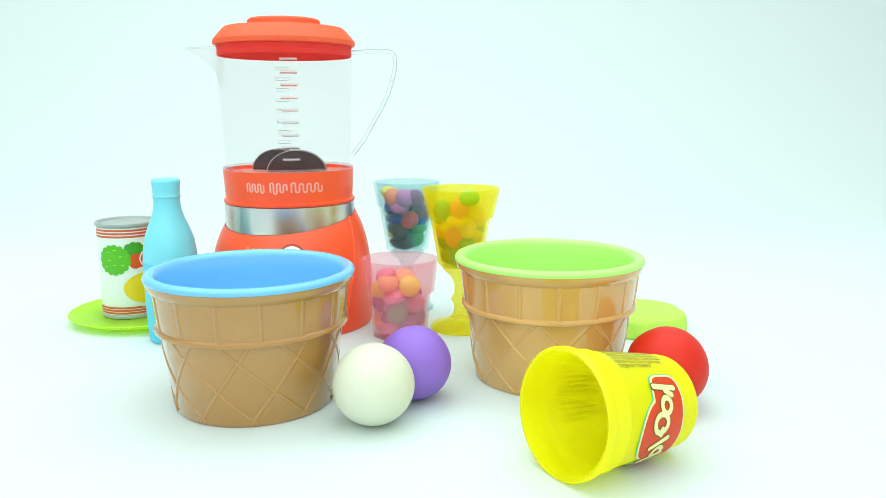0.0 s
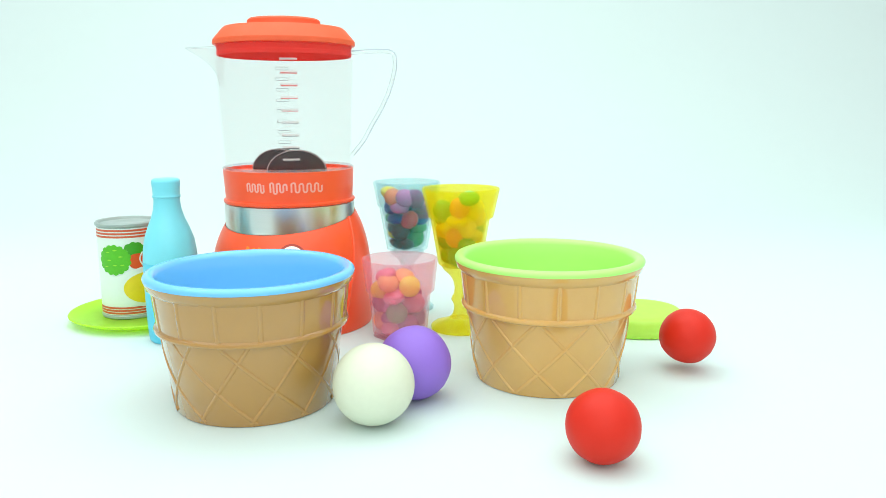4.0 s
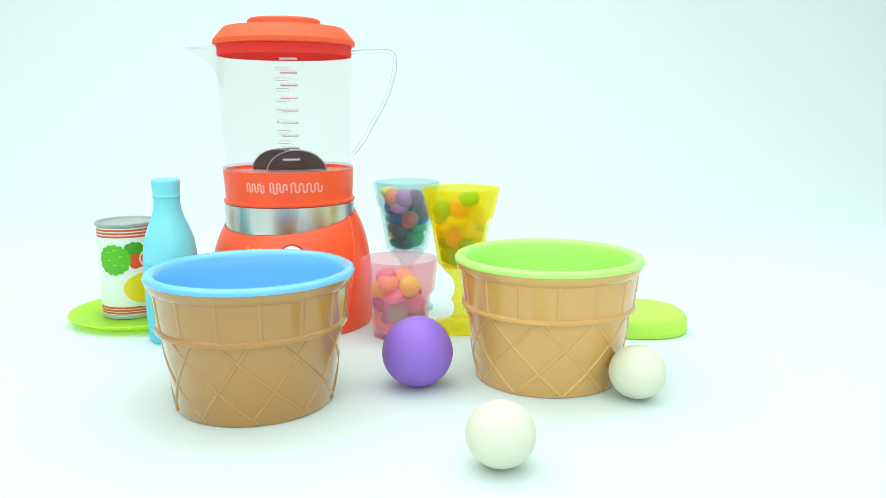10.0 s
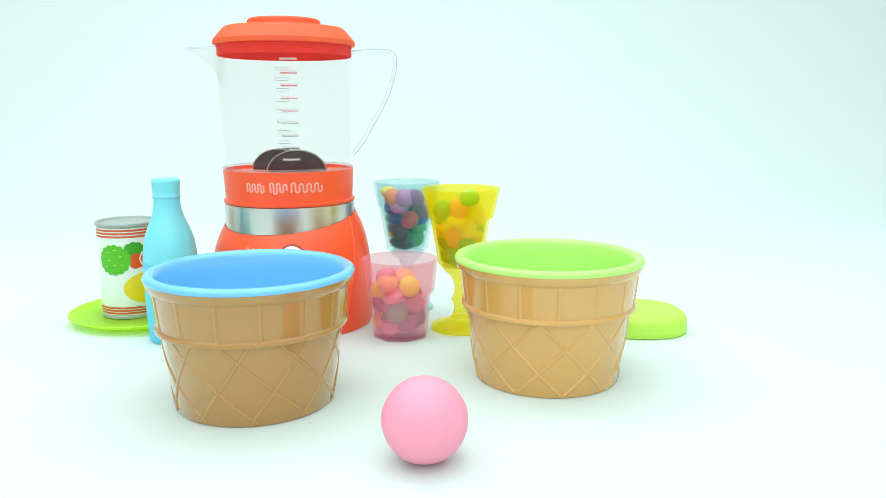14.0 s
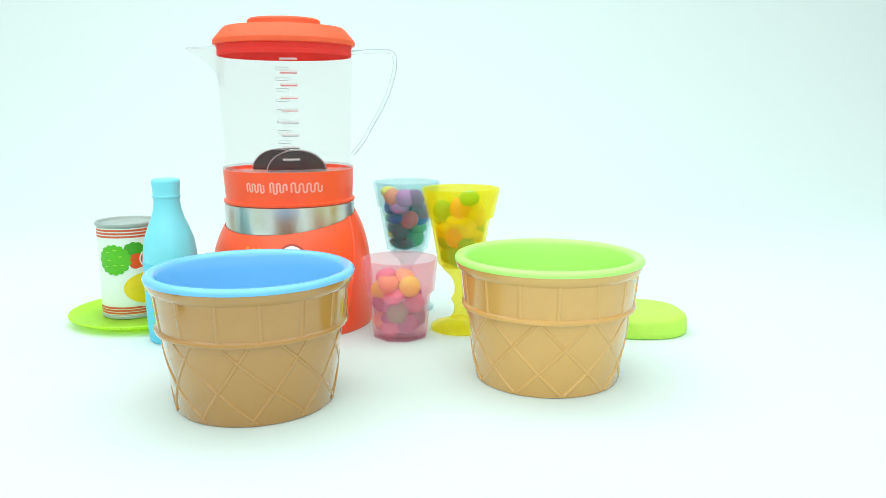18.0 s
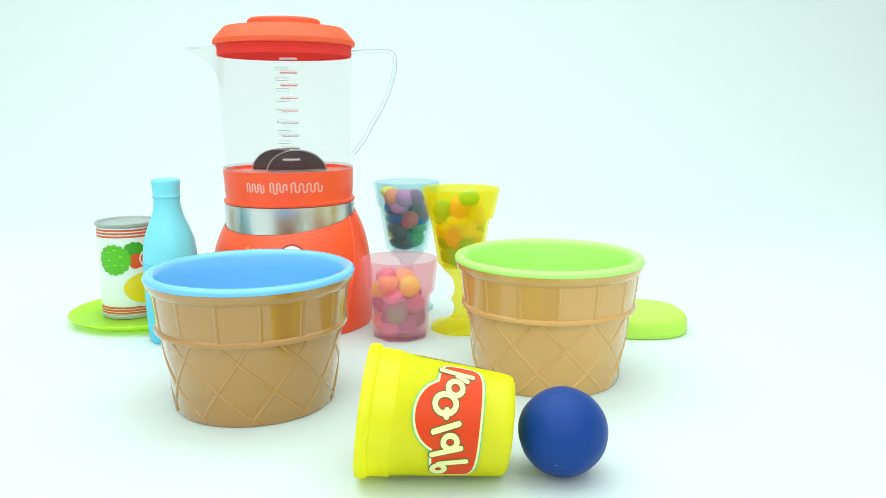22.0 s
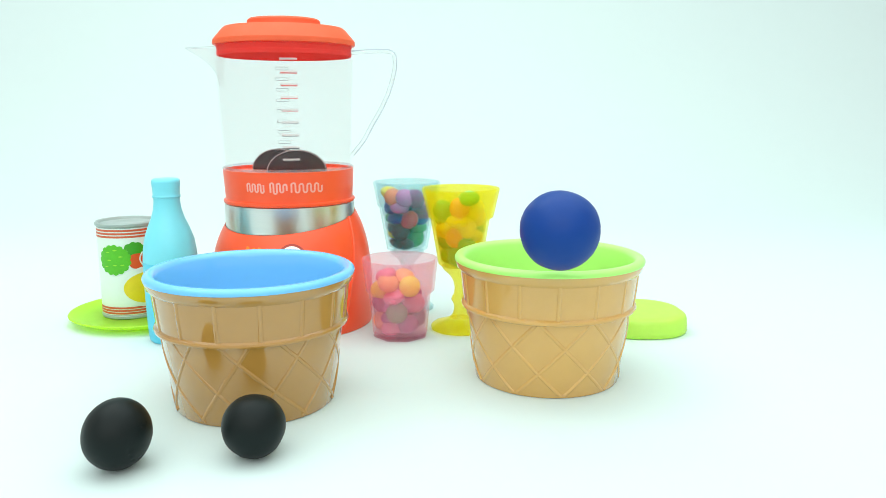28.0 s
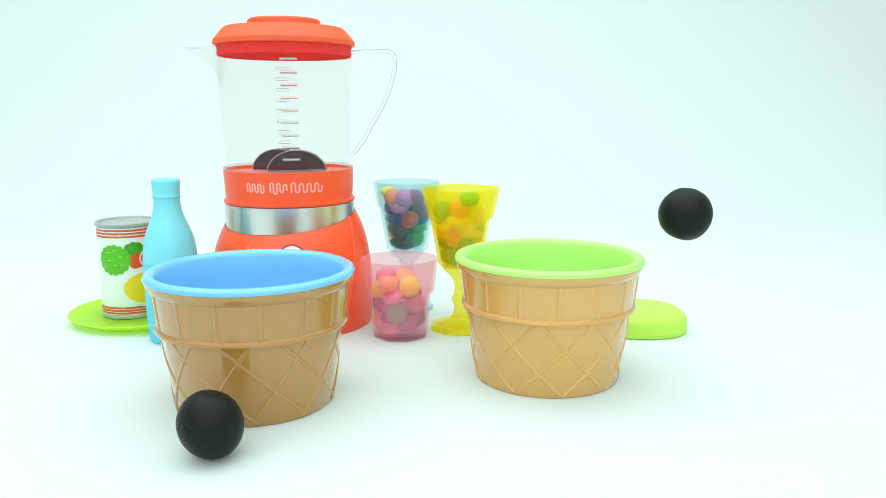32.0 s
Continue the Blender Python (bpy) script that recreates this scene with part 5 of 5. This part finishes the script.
    for ob, mid in black_pieces:
        out_in(ob, mid, (0, 0, 0), 0.0138, [(0, 1), (30.3, 1), (30.4, pressed), (30.5, "flat"), (30.6, 1), (30.7, "flat"), (30.8, 1), (30.9, pressed), (31.0, "flat"), (31.1, 1), (31.5, 1), (31.6, (1.0, 1.0, 0.92, 0.0138)), (31.7, (0.95, 0.95, 1.06, 0.0138)), (31.8, 1), (32.0, 1)])
    walk(black_core, still([(t, dx, 0, 0) for t, dx in ((0, 0), (30.4, 0), (30.5, 0.0056), (30.6, 0), (30.7, 0.0056), (30.8, 0), (30.9, 0), (31.0, 0.0056), (31.1, 0), (32.0, 0))]))
    walk(tub, [(0, tub_pose(0.1001, 0.3259, 0.564, -14)), (0.05, tub_pose(0.0897, 0.3291, 1.000, -36)), (0.1, tub_pose(0.0807, 0.3331, 1.435, -65)), (0.2, tub_pose(0.1255, 0.3266, 1.394, -135)), (0.25, tub_pose(0.1455, 0.3228, 1.368, -175)), (0.3, tub_pose(0.1642, 0.3191, 1.303, -215)), (0.35, tub_pose(0.1803, 0.3181, 1.288, -238)), (0.4, tub_pose(0.1953, 0.3173, 1.282, -260)), (0.5, tub_pose(0.2281, 0.3146, 1.291, -330)), (0.6, tub_pose(0.2750, 0.3100, 1.300, -400)), (0.8, tub_pose(0.3500, 0.2800, 1.200, -430)), (1.2, tub_pose(0.4500, 0.1500, 1.100, -410)), (3, tub_pose(0.5000, -0.2000, 0.900, -390)), (6, tub_pose(0.0000, -0.5000, 0.600, -370)), (9, tub_pose(-0.5000, -0.2000, 0.300, -350)), (12, tub_pose(-0.4500, 0.2000, 0.100, -340)), (14, tub_pose(-0.4200, 0.3040, 0.040, -340)), (17.8, tub_pose(-0.4189, 0.3033, 0.055, -340)), (18, tub_pose(-0.2984, 0.3031, 0.059, -340)), (18.1, tub_pose(-0.2384, 0.3031, 0.059, -340)), (18.2, tub_pose(-0.1878, 0.3032, 0.059, -340)), (18.3, tub_pose(-0.1761, 0.3032, 0.059, -340)), (18.4, tub_pose(-0.1591, 0.3032, 0.059, -340)), (18.5, tub_pose(-0.1460, 0.3032, 0.059, -340)), (18.6, tub_pose(-0.1393, 0.3032, 0.059, -340)), (18.7, tub_pose(-0.1361, 0.3032, 0.059, -340)), (18.9, tub_pose(-0.1351, 0.3032, 0.059, -340)), (19, tub_pose(-0.1330, 0.3032, 0.059, -340)), (19.1, tub_pose(-0.1327, 0.3032, 0.059, -340)), (19.2, tub_pose(-0.1209, 0.3031, 0.060, -340)), (19.3, tub_pose(-0.1102, 0.3030, 0.061, -340)), (19.4, tub_pose(-0.1002, 0.3030, 0.062, -340)), (19.5, tub_pose(-0.0834, 0.3028, 0.064, -340)), (19.6, tub_pose(-0.0741, 0.3028, 0.064, -340)), (19.7, tub_pose(-0.0686, 0.3028, 0.064, -340)), (19.8, tub_pose(-0.0666, 0.3029, 0.062, -340)), (20, tub_pose(-0.0653, 0.3029, 0.063, -340)), (21.1, tub_pose(-0.0653, 0.3029, 0.063, -340)), (21.2, tub_pose(-0.0450, 0.3015, 0.049, -340)), (21.3, tub_pose(-0.0240, 0.3004, 0.035, -340)), (21.4, tub_pose(-0.0030, 0.2992, 0.020, -340)), (21.5, tub_pose(0.0102, 0.2985, 0.010, -340)), (21.6, tub_pose(0.0197, 0.2979, 0.001, -340)), (21.7, tub_pose(0.0275, 0.2975, -0.006, -340)), (21.8, tub_pose(0.0289, 0.2973, -0.019, -340)), (22, tub_pose(0.0289, 0.2973, -0.019, -340)), (23.1, tub_pose(0.0289, 0.2973, -0.019, -340)), (23.3, tub_pose(0.0294, 0.3042, -0.012, -334)), (24.1, tub_pose(0.0294, 0.3052, -0.012, -330)), (24.2, tub_pose(0.0296, 0.2999, 0.027, -340)), (24.3, tub_pose(0.0296, 0.2945, 0.076, -357)), (24.4, tub_pose(0.0296, 0.2882, 0.126, -376.5)), (24.5, tub_pose(0.0306, 0.2780, 0.155, -416)), (24.6, tub_pose(0.0315, 0.2663, 0.181, -457)), (24.7, tub_pose(0.0326, 0.2370, 0.200, -520)), (24.75, tub_pose(0.0336, 0.2210, 0.200, -553)), (24.8, tub_pose(0.0350, 0.2045, 0.200, -588)), (24.9, tub_pose(0.0400, 0.1720, 0.200, -650)), (25, tub_pose(0.0450, 0.1400, 0.200, -720)), (25.2, tub_pose(0.0600, 0.0800, 0.200, -790)), (26, tub_pose(0.1000, -0.2000, 0.060, -840)), (32, tub_pose(0.1000, -0.2000, 0.060, -840))])


motions()
